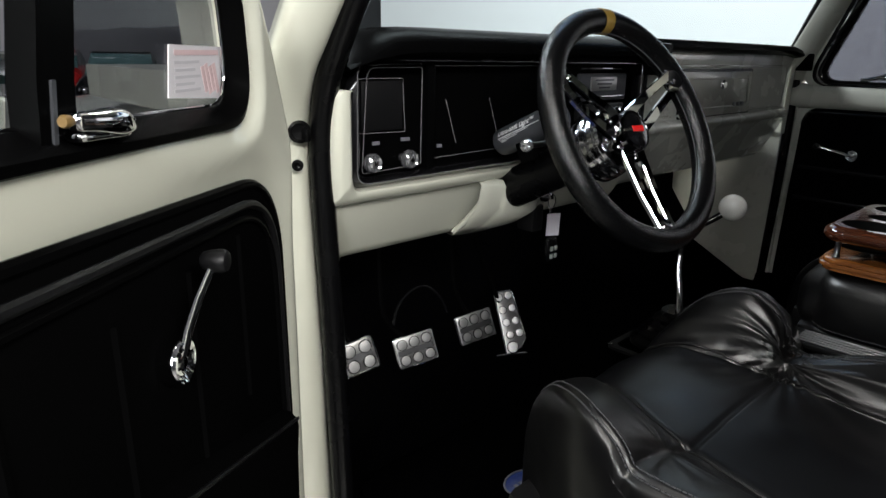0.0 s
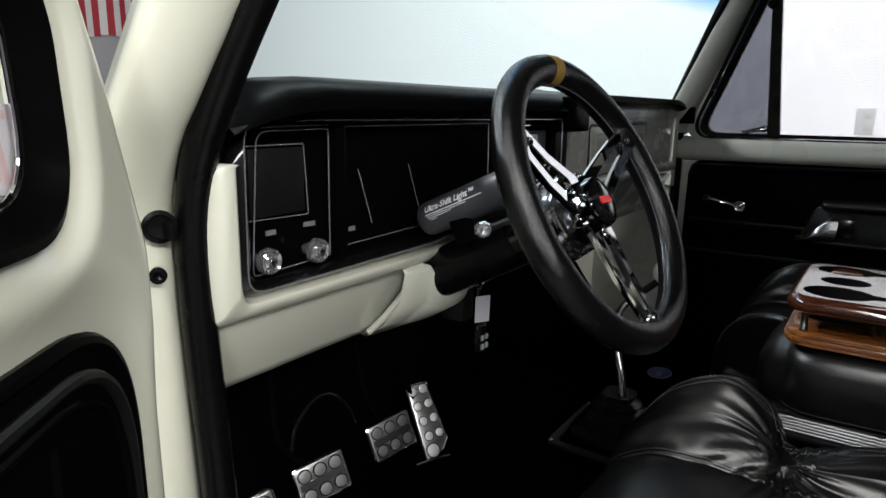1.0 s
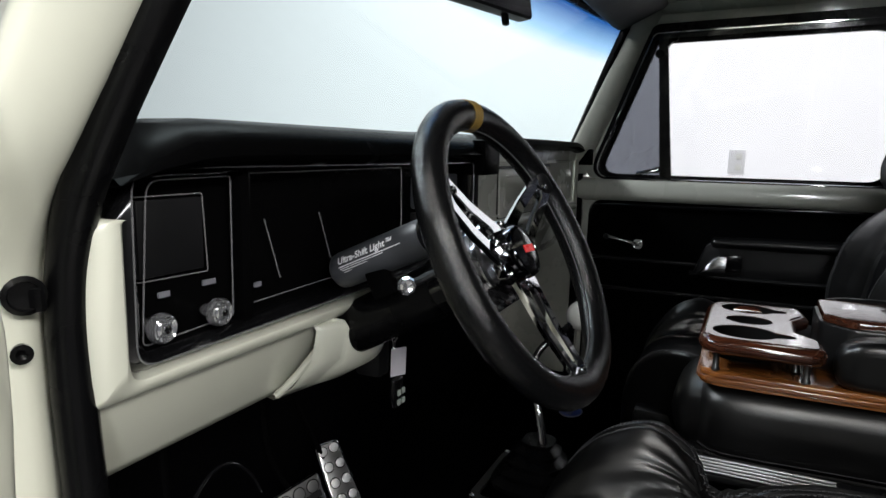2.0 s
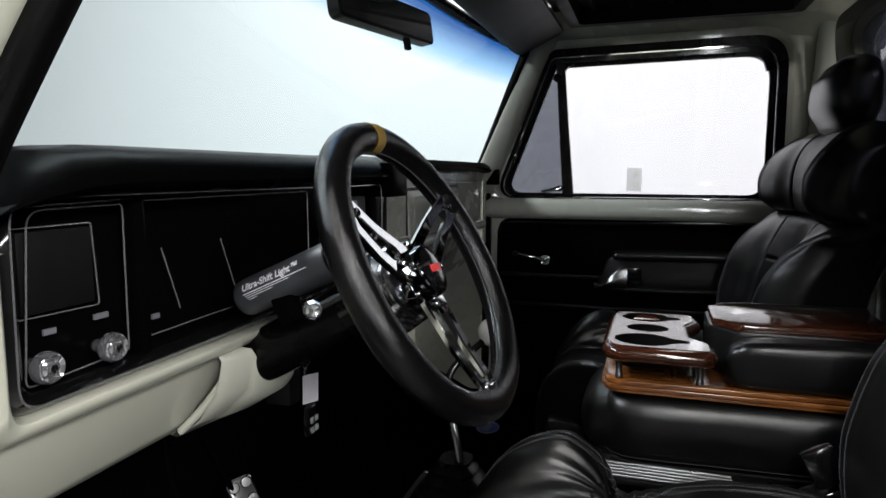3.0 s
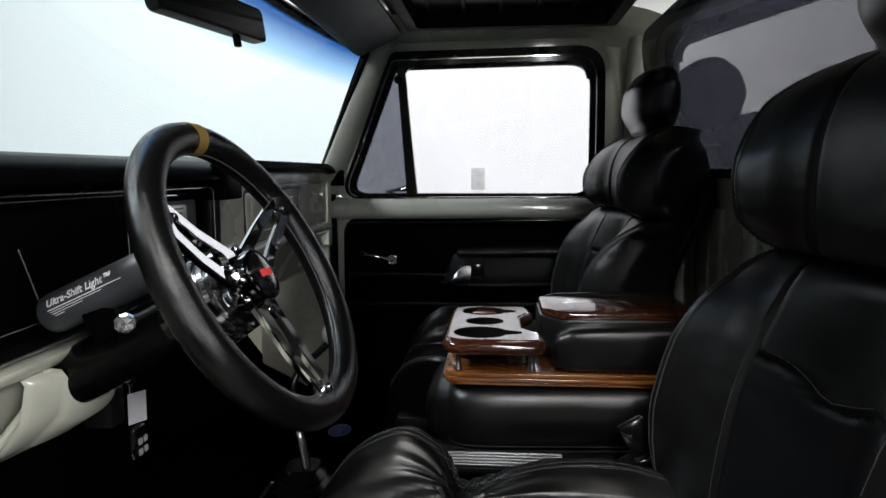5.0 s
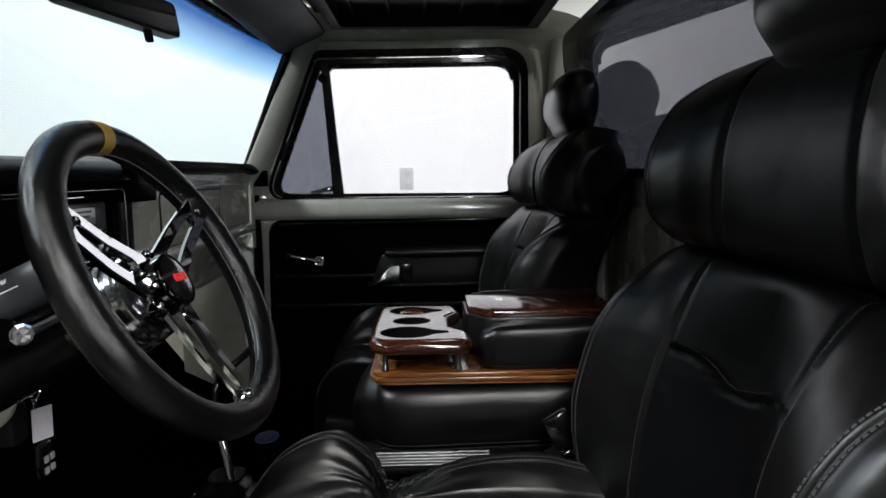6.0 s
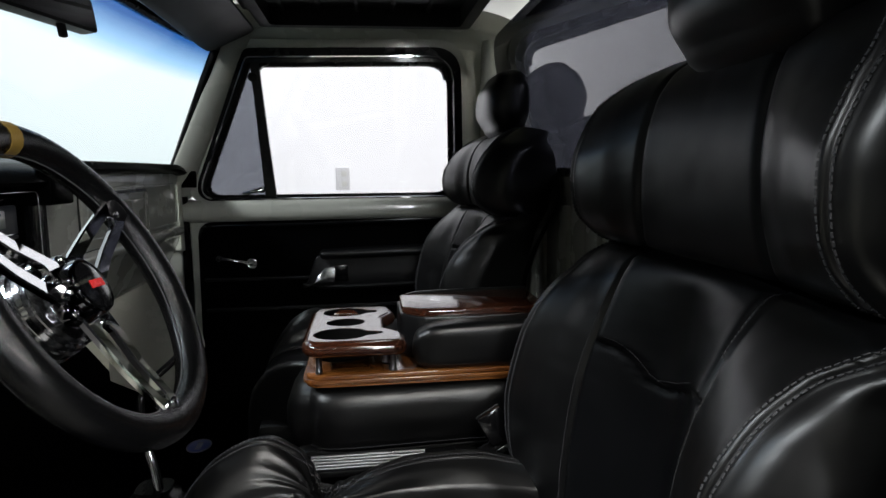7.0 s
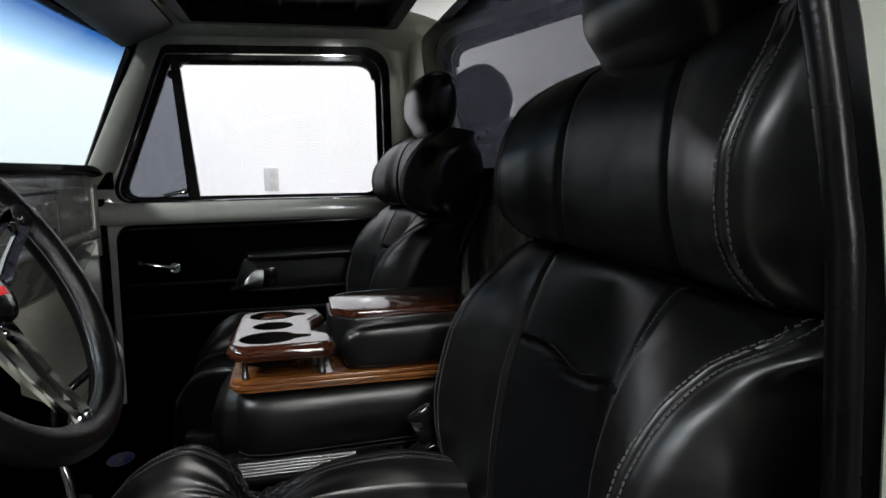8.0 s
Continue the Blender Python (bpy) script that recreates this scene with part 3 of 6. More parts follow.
latch = part("vent_latch", lathe([(0.010, 0), (0.011, 0.006), (0.008, 0.012), (0.001, 0.013)], Matrix.Translation((0.853, -0.205, 1.478)) @ Euler((0, radians(-90), 0)).to_matrix().to_4x4(), 16), CHROME, pdoor, "chrome quarter light latch")
part("latch_lever", tube([(0.842, -0.208, 1.478), (0.838, -0.19, 1.475), (0.836, -0.165, 1.469), (0.836, -0.150, 1.467)], lambda t: 0.008 - 0.0015 * t, 10, flat=0.8), CHROME, latch)
rows = []
for i in range(13):
    y = 0.075 - 0.92 * i / 12
    rows.append([Vector((x, y, z)) for x, z in ((0.90, 1.440), (0.876, 1.4515), (0.858, 1.4480), (0.845, 1.4430), (0.836, 1.436), (0.832, 1.426), (0.830, 1.410), (0.831, 1.398), (0.837, 1.385), (0.868, 1.377), (0.868, 0.83), (0.90, 0.83))])
part("door_shell", skin(rows, closed=True, caps=True), CREAM_SHADE, pdoor, "cream painted door shell", 60)
card = rounded([(0.002, 0.79), (-0.006, 1.380), (-0.86, 1.386), (-0.86, 0.79)], [0.02, 0.05, 0.01, 0.02], 6)
part("door_card", plate(card, lambda a, b, d: Vector((0.872 - d, a, b)), 0.018, 0.006), PANEL, pdoor, "black vinyl door trim panel")
part("card_bead", tube(curve_points([(0.850, -0.012, 1.33), (0.848, -0.022, 1.355), (0.847, -0.055, 1.366), (0.847, -0.3, 1.368), (0.847, -0.55, 1.372), (0.847, -0.84, 1.376)], 6), 0.006, 8), GLOSS, pdoor)
for z in (1.20, 1.105):
    part("card_rib", box((0.012, 0.80, 0.010), pose(0.850, -0.42, z), 0.004), VINYL, pdoor)
crank("window_crank", (0.832, -0.168, 1.252), None, (0.832, -0.075, 1.272), (-1, 0, 0), pdoor)
# armrest with a scooped chrome pull
rest = rounded([(-0.325, 1.165), (-0.36, 1.262), (-0.40, 1.285), (-0.82, 1.292), (-0.82, 1.165)], [0.01, 0.02, 0.02, 0.01, 0.01], 5)
arm = part("armrest", plate(rest, lambda a, b, d: Vector((0.856 - d, a, b)), 0.018, 0.006), VINYL, pdoor, "black moulded armrest")
part("armrest_pad", pillow([((0.828, -0.385, 1.275), (0.030, 0, 0), (0, 0, 0.014)), ((0.826, -0.55, 1.279), (0.034, 0, 0), (0, 0, 0.016)), ((0.826, -0.80, 1.282), (0.034, 0, 0), (0, 0, 0.016))]), LEATHER, arm)
part("armrest_ledge", tube(curve_points([(0.834, -0.32, 1.178), (0.828, -0.45, 1.170), (0.828, -0.80, 1.176)], 5), 0.007, 8), VINYL, arm)
rows = []
for k in range(15):
    t = k / 14
    y = -0.325 - 0.088 * t
    top = 1.176 + 0.056 * ease(t * 1.25)
    rows.append([Vector((0.838, y, 1.166)), Vector((0.826, y, 1.168)), Vector((0.818, y - 0.004, 1.172 + (top - 1.172) * 0.25)), Vector((0.817, y - 0.006, 1.172 + (top - 1.172) * 0.6)), Vector((0.824, y - 0.006, top)), Vector((0.838, y - 0.004, top + 0.002))])
part("door_pull", skin(rows, closed=True, caps=True), POLISH, arm, "chrome door pull", 35)
part("pull_plate", box((0.008, 0.06, 0.05), pose(0.834, -0.43, 1.213), 0.004), GLOSS, arm)
settle(pdoor)

# driver's door, swung open
ddoor = thing("driver_door", (-0.9205, -0.044, 0.80), "open cream driver's door with black trim panel", "car door")
DB, DD, DN = Vector((-0.9205, -0.044, 0)), Vector((-0.72, -0.69, 0)), Vector((0.69, -0.72, 0))


def dside(u, z, n):
    return DB + DD * u + DN * n + Vector((0, 0, z))


shell = rounded([(0.046, 0.76), (0.044, 1.43), (0.100, 1.545), (0.330, 1.905), (1.06, 1.93), (1.06, 0.76)], [0.03, 0.05, 0.06, 0.05, 0.05, 0.03], 6)
opening = rounded([(0.159, 1.452), (0.167, 1.560), (0.330, 1.845), (1.00, 1.86), (1.00, 1.474)], [0.062, 0.06, 0.03, 0.06, 0.03], 8)
card = rounded([(0.096, 0.80), (0.102, 1.394), (1.02, 1.452), (1.02, 0.80)], [0.02, 0.105, 0.02, 0.02], 14)
# the inner skin rolls up from the panel, over towards the glass and round to the front edge
angles = [2 * math.pi * k / 300 for k in range(300)]
ring_in, ring_out = [cast(opening, 0.44, 1.64, a) for a in angles], [cast(shell, 0.44, 1.64, a) for a in angles]
hidden = [p.lerp(q, 0.06) for p, q in zip(ring_in, ring_out)]
rows = [[dside(p.x, p.y, -0.060) for p in hidden], [dside(p.x, p.y, -0.014) for p in hidden]]
for k in range(31):
    share = k / 30
    row = []
    for p, q in zip(ring_in, ring_out):
        g = p.lerp(q, share)
        reach = away(card, g)
        inside = within(card, g)
        n = 0.013 * ease(away(opening, g) / 0.026) * ease(reach / 0.055) - 0.004
        if inside:
            n = -0.004 - 0.018 * ease((reach - 0.010) / 0.040)
        edge = away(shell, g)
        if edge < 0.030:
            n -= 0.030 * (1 - math.sqrt(max(0.0, 1 - (1 - edge / 0.030) ** 2)))
        row.append(dside(g.x, g.y, n))
    rows.append(row)
rows.append([dside(p.x + (0.022 if p.x < 0.3 else 0.0), p.y, -0.07) for p in ring_out])
part("door_shell", skin(rows, closed=True), CREAM, ddoor, "cream painted door shell", 60)
part("edge_flange", tube([dside(0.052, z, -0.016 + 0.002 * math.sin(z * 9)) for z in [0.80 + 0.56 * k / 14 for k in range(15)]], 0.004, 8), CREAM, ddoor)
gask = rounded([(0.160, 1.469), (0.169, 1.56), (0.336, 1.836), (0.985, 1.848), (0.985, 1.492)], [0.060, 0.055, 0.03, 0.06, 0.03], 8)
gask2 = rounded([(0.160, 1.458), (0.168, 1.56), (0.334, 1.841), (0.995, 1.855), (0.995, 1.480)], [0.062, 0.058, 0.03, 0.06, 0.03], 8)
rows = [[dside(p[0] - 0.004 * (p[0] < 0.4), p[1] - 0.004 * (p[1] < 1.5), -0.008) for p in opening], [dside(p[0], p[1], 0.002) for p in opening], [dside(p[0], p[1], 0.003) for p in gask2], [dside(p[0], p[1], -0.018) for p in gask], [dside(p[0] - 0.012 * (p[0] < 0.4), p[1] - 0.006 * (p[1] < 1.5), -0.030) for p in gask]]
part("window_gasket", skin(rows, closed=True), PAD, ddoor, "black rubber window gasket")
part("gasket_trim", tube([dside(p[0] + 0.002, p[1] + 0.001, -0.020) for p in gask], 0.0012, 6, closed=True), CHROME, ddoor)
quarter = rounded([(0.146, 1.462), (0.152, 1.56), (0.325, 1.843), (0.350, 1.845), (0.440, 1.462)], [0.055, 0.06, 0.03, 0.004, 0.004], 6)
o = part("vent_glass", plate(quarter, lambda a, b, d: dside(a, b, -0.027 - d), 0.003), DOORVENT, ddoor, "grey tinted quarter light")
o.visible_shadow = False
rear = rounded([(0.440, 1.462), (0.365, 1.845), (0.99, 1.857), (0.99, 1.465)], 0.01, 3)
o = part("window_glass", plate(rear, lambda a, b, d: dside(a, b, -0.030 - d), 0.003), GLASS, ddoor, "clear side window")
o.visible_shadow = False
part("vent_bar", skin([[dside(u, z, -0.006), dside(u, z, -0.022), dside(u + 0.031, z, -0.022), dside(u + 0.031, z, -0.006)] for u, z in ((0.414, 1.467), (0.410, 1.500), (0.330, 1.845))], closed=True, caps=True), PAD, ddoor, "black division bar")
part("vent_trim", skin([[dside(u, z, -0.0045), dside(u, z, -0.010), dside(u + 0.0035, z, -0.010), dside(u + 0.0035, z, -0.0045)] for u, z in ((0.4330, 1.468), (0.4275, 1.502))], closed=True, caps=True), GREY, ddoor)
latch = part("vent_latch", pillow([(dside(0.378, 1.474, 0.004), DN * 0.006, (0, 0, 0.004)), (dside(0.396, 1.478, 0.007), DN * 0.008, (0, 0, 0.008)), (dside(0.418, 1.480, 0.007), DN * 0.007, (0, 0, 0.006)), (dside(0.432, 1.481, 0.006), DN * 0.005, (0, 0, 0.005))]), CHROME, ddoor, "chrome quarter light latch")
part("latch_base", pillow([(dside(0.382, 1.470, 0.000), DN * 0.007, (0, 0, 0.003)), (dside(0.425, 1.472, 0.000), DN * 0.007, (0, 0, 0.003))]), CHROME, latch)
part("latch_button", lathe([(0.003, 0), (0.0036, 0.004), (0.0028, 0.006), (0.001, 0.006)], Matrix.Translation(dside(0.436, 1.482, 0.005)) @ DD.to_track_quat("Z", "Y").to_matrix().to_4x4(), 14), AMBER, latch, "yellowed button")
# recessed trim panel
part("door_card", plate(card, lambda a, b, d: dside(a, b, d - 0.012), 0.014, 0.008), PANEL, ddoor, "black vinyl door trim panel")
part("card_bead", tube([dside(p[0], p[1], -0.001) for p in card], 0.0052, 8, closed=True), PAD, ddoor, "black edge bead")
for inset, r in ((0.016, 0.0042), (0.027, 0.0034)):
    inner = rounded([(0.096 + inset, 0.82), (0.102 + inset, 1.394 - inset), (1.0, 1.450 - inset), (1.0, 0.82)], [0.02, 0.10, 0.02, 0.02], 14)
    part("card_bead", tube([dside(p[0], p[1], 0.0030) for p in inner], r, 8, closed=True), MATTE if inset < 0.02 else PAD, ddoor)
for u0 in (0.22, 0.32, 0.42, 0.52):
    part("card_rib", tube([dside(u0, 1.36, 0.002), dside(u0, 1.20, 0.002)], 0.0035, 6), PANEL, ddoor)
rows = []
for k in range(19):
    u = 0.125 + 0.60 * k / 18
    z = 1.115 + 0.365 * (u - 0.125) - 0.10 * max(0.0, u - 0.4)
    rows.append([dside(u, z + a, n) for a, n in ((0.012, 0.0), (0.008, 0.010), (0.0, 0.017), (-0.010, 0.019), (-0.05, 0.016), (-0.25, 0.012), (-0.27, 0.0))])
part("card_ledge", skin(rows), PANEL, ddoor, "moulded black map pocket with a rolled edge")
part("pocket_welt", tube([row[2] + DN * 0.001 for row in rows], 0.0022, 6), VINYL, ddoor, "rolled pocket edge")
crank("window_crank", dside(0.366, 1.310, 0.010), None, dside(0.334, 1.374, 0.012), DN, ddoor)
settle(ddoor)

# price card on the door glass
cardy = thing("window_card", dside(0.21, 1.48, -0.022), "white printed card on the door glass", "card")
loop = [(0.168, 1.4755), (0.151, 1.5205), (0.257, 1.5215), (0.266, 1.4815)]
part("sheet", plate(loop, lambda a, b, d: dside(a, b, -0.0260 + d), 0.001), PAPER, cardy)
for i, (u0, u1, z) in enumerate(((0.165, 0.250, 1.5155), (0.206, 0.252, 1.508), (0.215, 0.252, 1.502), (0.206, 0.253, 1.4965), (0.218, 0.253, 1.491), (0.208, 0.255, 1.486))):
    part("print_bar", box((u1 - u0, 0.0004, 0.0022 if i else 0.0042), Matrix.Translation(dside((u0 + u1) / 2, z, -0.0248)) @ Matrix.Rotation(math.atan2(DD.y, DD.x), 4, "Z")), PALE_PINK if i == 0 else PALE_INK, cardy)
for i in range(4):
    part("print_picture", box((0.0065, 0.0004, 0.026 - 0.004 * (i % 2)), Matrix.Translation(dside(0.174 + 0.008 * i, 1.4935, -0.0248)) @ Matrix.Rotation(math.atan2(DD.y, DD.x), 4, "Z") @ Matrix.Rotation(0.25, 4, "Y")), PALE_PINK, cardy)
settle(cardy)

# ---- dashboard ----
dash = thing("dashboard", (0, 0.1, 1.22), "cream painted dashboard with a black padded top", "dashboard")


def dpart(name, bm, mat, label="", angle=40, parent=None):
    return part(name, bm, mat, parent or dash, label, angle)


xs = [-0.845 + 1.685 * i / 40 for i in range(41)]
# padded top
rows = []
for x in xs:
    lip = 1.0 if x < -0.12 else max(0.0, 1 - (x + 0.12) / 0.06)
    y0, z0 = 0.012 - 0.052 * lip, 1.532 - 0.016 * lip
    bow = 0.09 * (1 - (x / 0.86) ** 2)
    drop = 0.006 + max(0.0, (-x - 0.70) / 0.127) ** 2.2 * 0.040 if x < -0.12 else max(0.0, (x - 0.74) / 0.10) ** 2 * 0.018
    low = min(drop, 0.006 + 0.18 * max(0.0, drop - 0.006))
    rows.append([Vector((x, 0.06, z0 - 0.004 - low)), Vector((x, y0 + 0.02, z0 - 0.002 - low)), Vector((x, y0 + 0.003, z0 + 0.002 - low)), Vector((x, y0 - 0.004, z0 + 0.010 - (low * 0.7 + drop * 0.3))), Vector((x, y0 + 0.002, z0 + 0.024 - (low * 0.35 + drop * 0.65))),
                 Vector((x, y0 + 0.022, 1.554 - drop)), Vector((x, y0 + 0.06, 1.560 - drop)), Vector((x, 0.07 + bow * 0.6, 1.560 - drop)), Vector((x, 0.05 + bow + 0.012, 1.553 - drop))])
dpart("dash_pad", skin(rows), PAD, "black padded dash top", 60)
for x in (0.8405,):
    dpart("pad_end", box((0.012, 0.10, 0.05), pose(x, 0.035, 1.512), 0.004), PAD)
dpart("pad_cheek", pillow([((-0.841, 0.012, 1.478), (0.020, 0, 0), (0, 0.028, 0)), ((-0.838, 0.010, 1.492), (0.020, 0, 0), (0, 0.030, 0)), ((-0.832, 0.012, 1.504), (0.020, 0, 0), (0, 0.028, 0))]), PAD)
# cream lower roll, left half and right half
prof_l = [(0.02, 1.318), (-0.004, 1.317), (-0.006, 1.3155), (-0.001, 1.3145), (0.000, 1.3125), (0.001, 1.311), (0.006, 1.300), (0.022, 1.275), (0.046, 1.232), (0.056, 1.220), (0.068, 1.217), (0.08, 1.225)]
dpart("lower_panel", skin([[Vector((x, y, z)) for y, z in prof_l] for x in [-0.866 + 0.78 * i / 20 for i in range(21)]]), CREAM, "cream painted lower dash panel", 50)
face_out = rounded([(-0.866, 1.316), (-0.866, 1.473), (-0.50, 1.473), (-0.095, 1.344), (-0.095, 1.316)], [0.004, 0.012, 0.01, 0.01, 0.004], 6)
face_in = rounded([(-0.838, 1.339), (-0.837, 1.470), (-0.52, 1.470), (-0.104, 1.3425), (-0.104, 1.341)], [0.026, 0.004, 0.01, 0.002, 0.002], 6)
rows = []
for k, y in ((0.0, 0.03), (0.0, -0.026), (0.12, -0.036), (0.3, -0.040), (0.72, -0.040), (0.90, -0.036), (1.0, -0.026), (1.0, 0.02)):
    rows.append([Vector((p[0] + (q[0] - p[0]) * k, y + 0.026 * min(1.0, max(0.0, (1.352 - (p[1] + (q[1] - p[1]) * k)) / 0.036)) ** 1.5, p[1] + (q[1] - p[1]) * k)) for p, q in zip(face_out, face_in)])
FACE = skin(rows, closed=True)
bmesh.ops.delete(FACE, geom=[f for f in FACE.faces if f.calc_center_median().z > 1.40 and f.calc_center_median().x > -0.80], context="FACES")
dpart("face_frame", FACE, CREAM, "cream painted face frame round the gauges", 50)
dpart("end_cap", box((0.012, 0.16, 0.25), pose(-0.866, 0.09, 1.345, 12, 0, 0), 0.004), CREAM)
prof_r = [(0.06, 1.533), (0.034, 1.530), (0.030, 1.522), (0.034, 1.510), (0.036, 1.39), (0.034, 1.376), (0.024, 1.370), (0.020, 1.362), (0.024, 1.352), (0.032, 1.347), (0.034, 1.340), (0.040, 1.325), (0.060, 1.285), (0.086, 1.240), (0.098, 1.226), (0.112, 1.225), (0.12, 1.235)]
dpart("passenger_panel", skin([[Vector((x, y, z)) for y, z in prof_r] for x in [-0.10 + 0.91 * i / 24 for i in range(25)]]), CREAM_SHADE, "cream painted passenger side of the dash", 50)
dpart("transition_panel", skin([[Vector((x, y, z)) for y, z in ((0.0, 1.35), (-0.01 + 0.05 * k, 1.33), (0.008 + 0.035 * k, 1.30), (0.056 + 0.042 * k, 1.222), (0.08 + 0.04 * k, 1.23))] for x, k in ((-0.14, 0.0), (-0.11, 0.4), (-0.08, 1.0))]), CREAM)
dpart("end_flange", skin([[Vector((0.80, 0.03, z)), Vector((0.808, 0.024, z)), Vector((0.818, 0.024, z)), Vector((0.826, 0.034, z)), Vector((0.826, 0.1, z))] for z in (1.30, 1.35, 1.42, 1.505)]), CREAM, "bright cream end flange")
# glovebox
gl = rounded([(0.150, 1.378), (0.146, 1.487), (0.535, 1.487), (0.540, 1.378)], 0.010, 4)
gb = dpart("glovebox_door", plate(gl, lambda a, b, d: Vector((a, 0.040 - d, b)), 0.010, 0.004), CREAM_SHADE, "cream glovebox door")
gl2 = rounded([(0.143, 1.371), (0.139, 1.494), (0.542, 1.494), (0.547, 1.371)], 0.014, 4)
dpart("glovebox_shadow_gap", ring(gl2, gl, lambda a, b, d: Vector((a, 0.036 - d, b)), 0.002), RUBBER)
raised = rounded([(0.175, 1.398), (0.172, 1.470), (0.51, 1.470), (0.515, 1.398)], 0.012, 4)
part("door_bead", tube([Vector((p[0], 0.0305, p[1])) for p in raised], 0.0025, 6, closed=True), CREAM_SHADE, gb)
part("glovebox_lock", lathe([(0.011, 0), (0.012, 0.006), (0.009, 0.011), (0.001, 0.011)], Matrix.Translation((0.352, 0.032, 1.455)) @ Euler((radians(90), 0, 0)).to_matrix().to_4x4(), 16), CHROME, gb, "chrome glovebox lock")
for i in range(3):
    part("name_badge", box((0.020, 0.004, 0.012), pose(0.440 + 0.024 * i, 0.030, 1.402), 0.002), GREY, gb, "dark badge")
outline = rounded([(-0.06, 1.385), (-0.06, 1.500), (0.78, 1.500), (0.78, 1.385)], 0.015, 4)
dpart("panel_bead", tube([Vector((p[0], 0.034, p[1])) for p in outline], 0.003, 6, closed=True), CREAM_SHADE)

# instrument surround
bezel = thing("instrument_surround", (-0.45, 0.0, 1.34), "gloss black instrument surround with bright outlines", "instrument panel")
outer = rounded([(-0.837, 1.340), (-0.835, 1.500), (-0.105, 1.521), (-0.105, 1.344)], [0.024, 0.040, 0.02, 0.012], 6)
inner = rounded([(-0.814, 1.352), (-0.812, 1.506), (-0.118, 1.508), (-0.118, 1.360)], [0.016, 0.012, 0.014, 0.008], 6)
rows = [[Vector((p[0], 0.03, p[1])) for p in outer], [Vector((p[0], -0.018, p[1])) for p in outer]]
lip = [Vector(p) * 0.5 + Vector(q) * 0.5 for p, q in zip(outer, inner)]
rows += [[Vector((p[0], -0.026, p[1])) for p in lip], [Vector((p[0], -0.016, p[1])) for p in inner], [Vector((p[0], 0.004, p[1])) for p in inner]]
part("bezel", skin(rows, closed=True), GLOSS, bezel, "gloss black frame", 50)
part("cluster_face", box((0.706, 0.012, 0.17), pose(-0.465, 0.010, 1.433)), PAD, bezel)
part("hood", skin([[Vector((x, y, z)) for y, z in ((0.03, 1.519), (-0.024, 1.514), (-0.034, 1.517), (-0.036, 1.524), (-0.026, 1.530), (0.03, 1.532))] for x in [-0.768 + 0.668 * i / 12 for i in range(13)]], closed=True, caps=True), GLOSS, bezel, "black hood above the gauges")
part("hood_end", box((0.075, 0.085, 0.062), pose(-0.098, -0.005, 1.515), 0.006), PAD, bezel)
part("divider", box((0.016, 0.02, 0.160), pose(-0.684, -0.006, 1.431), 0.005), PAD, bezel)


def outline(loop, y, r, mat, name, label=""):
    return part(name, tube([Vector((p[0], y, p[1])) for p in loop], r, 6, closed=True), mat, bezel, label)


SILVER = material("dull_silver_line", (0.46, 0.46, 0.48), rough=0.26, metal=0.8, stain=0.2)
outline(rounded([(-0.804, 1.356), (-0.792, 1.498), (-0.695, 1.499), (-0.697, 1.360)], [0.006, 0.016, 0.004, 0.004], 5), -0.006, 0.0009, SILVER, "module_line")
outline(rounded([(-0.672, 1.366), (-0.672, 1.501), (-0.352, 1.501), (-0.352, 1.372)], 0.006, 4), -0.004, 0.0009, SILVER, "module_line")
outline(rounded([(-0.804, 1.411), (-0.803, 1.484), (-0.727, 1.484), (-0.723, 1.409)], 0.003, 3), -0.001, 0.0008, SILVER, "screen_line")
# thin silver lines drawn for the highlights on the gloss frame and hood
outline(rounded([(-0.826, 1.346), (-0.822, 1.5090), (-0.135, 1.5060), (-0.135, 1.352)], [0.02, 0.022, 0.012, 0.012], 6), -0.0265, 0.0009, SILVER, "frame_line")
part("hood_line", tube(curve_points([(-0.765, -0.034, 1.520), (-0.70, -0.0375, 1.5235), (-0.45, -0.0375, 1.5275), (-0.18, -0.0375, 1.5285), (-0.150, -0.0365, 1.526), (-0.142, -0.034, 1.517)], 6), 0.0011, 6), SILVER, bezel, "drawn highlight along the hood")
part("blank_plate", box((0.072, 0.006, 0.068), pose(-0.764, 0.001, 1.447), 0.002), MATTE, bezel)
for x, z, w in ((-0.722, 1.398, 0.016), (-0.775, 1.396, 0.012), (-0.655, 1.383, 0.010), (-0.738, 1.350, 0.012)):
    part("print_bar", box((w, 0.002, 0.005), pose(x, -0.0005, z)), INK, bezel)
for x0, x1 in ((-0.645, -0.625), (-0.550, -0.528)):
    part("gauge_divider", tube([(x0, -0.003, 1.452), (x1, -0.006, 1.386)], 0.0009, 6), SILVER, bezel)
for xk, zk in ((-0.794, 1.372), (-0.728, 1.3715)):
    m = Matrix.Translation((xk, 0.0, zk)) @ Euler((radians(90), 0, 0)).to_matrix().to_4x4()
    k = part("control_knob", lathe([(0.006, 0.0), (0.007, 0.010), (0.0115, 0.012), (0.0135, 0.015), (0.0135, 0.021), (0.0120, 0.024), (0.0112, 0.0245), (0.0098, 0.0235), (0.0080, 0.0225), (0.0060, 0.0240), (0.003, 0.0252), (0.001, 0.0254)], m, 28), CRYSTAL, bezel, "bright ringed control knob", 30)
    part("knob_cap", lathe([(0.0035, 0.0240), (0.0035, 0.0262), (0.001, 0.0268)], m, 16), CHROME, k)
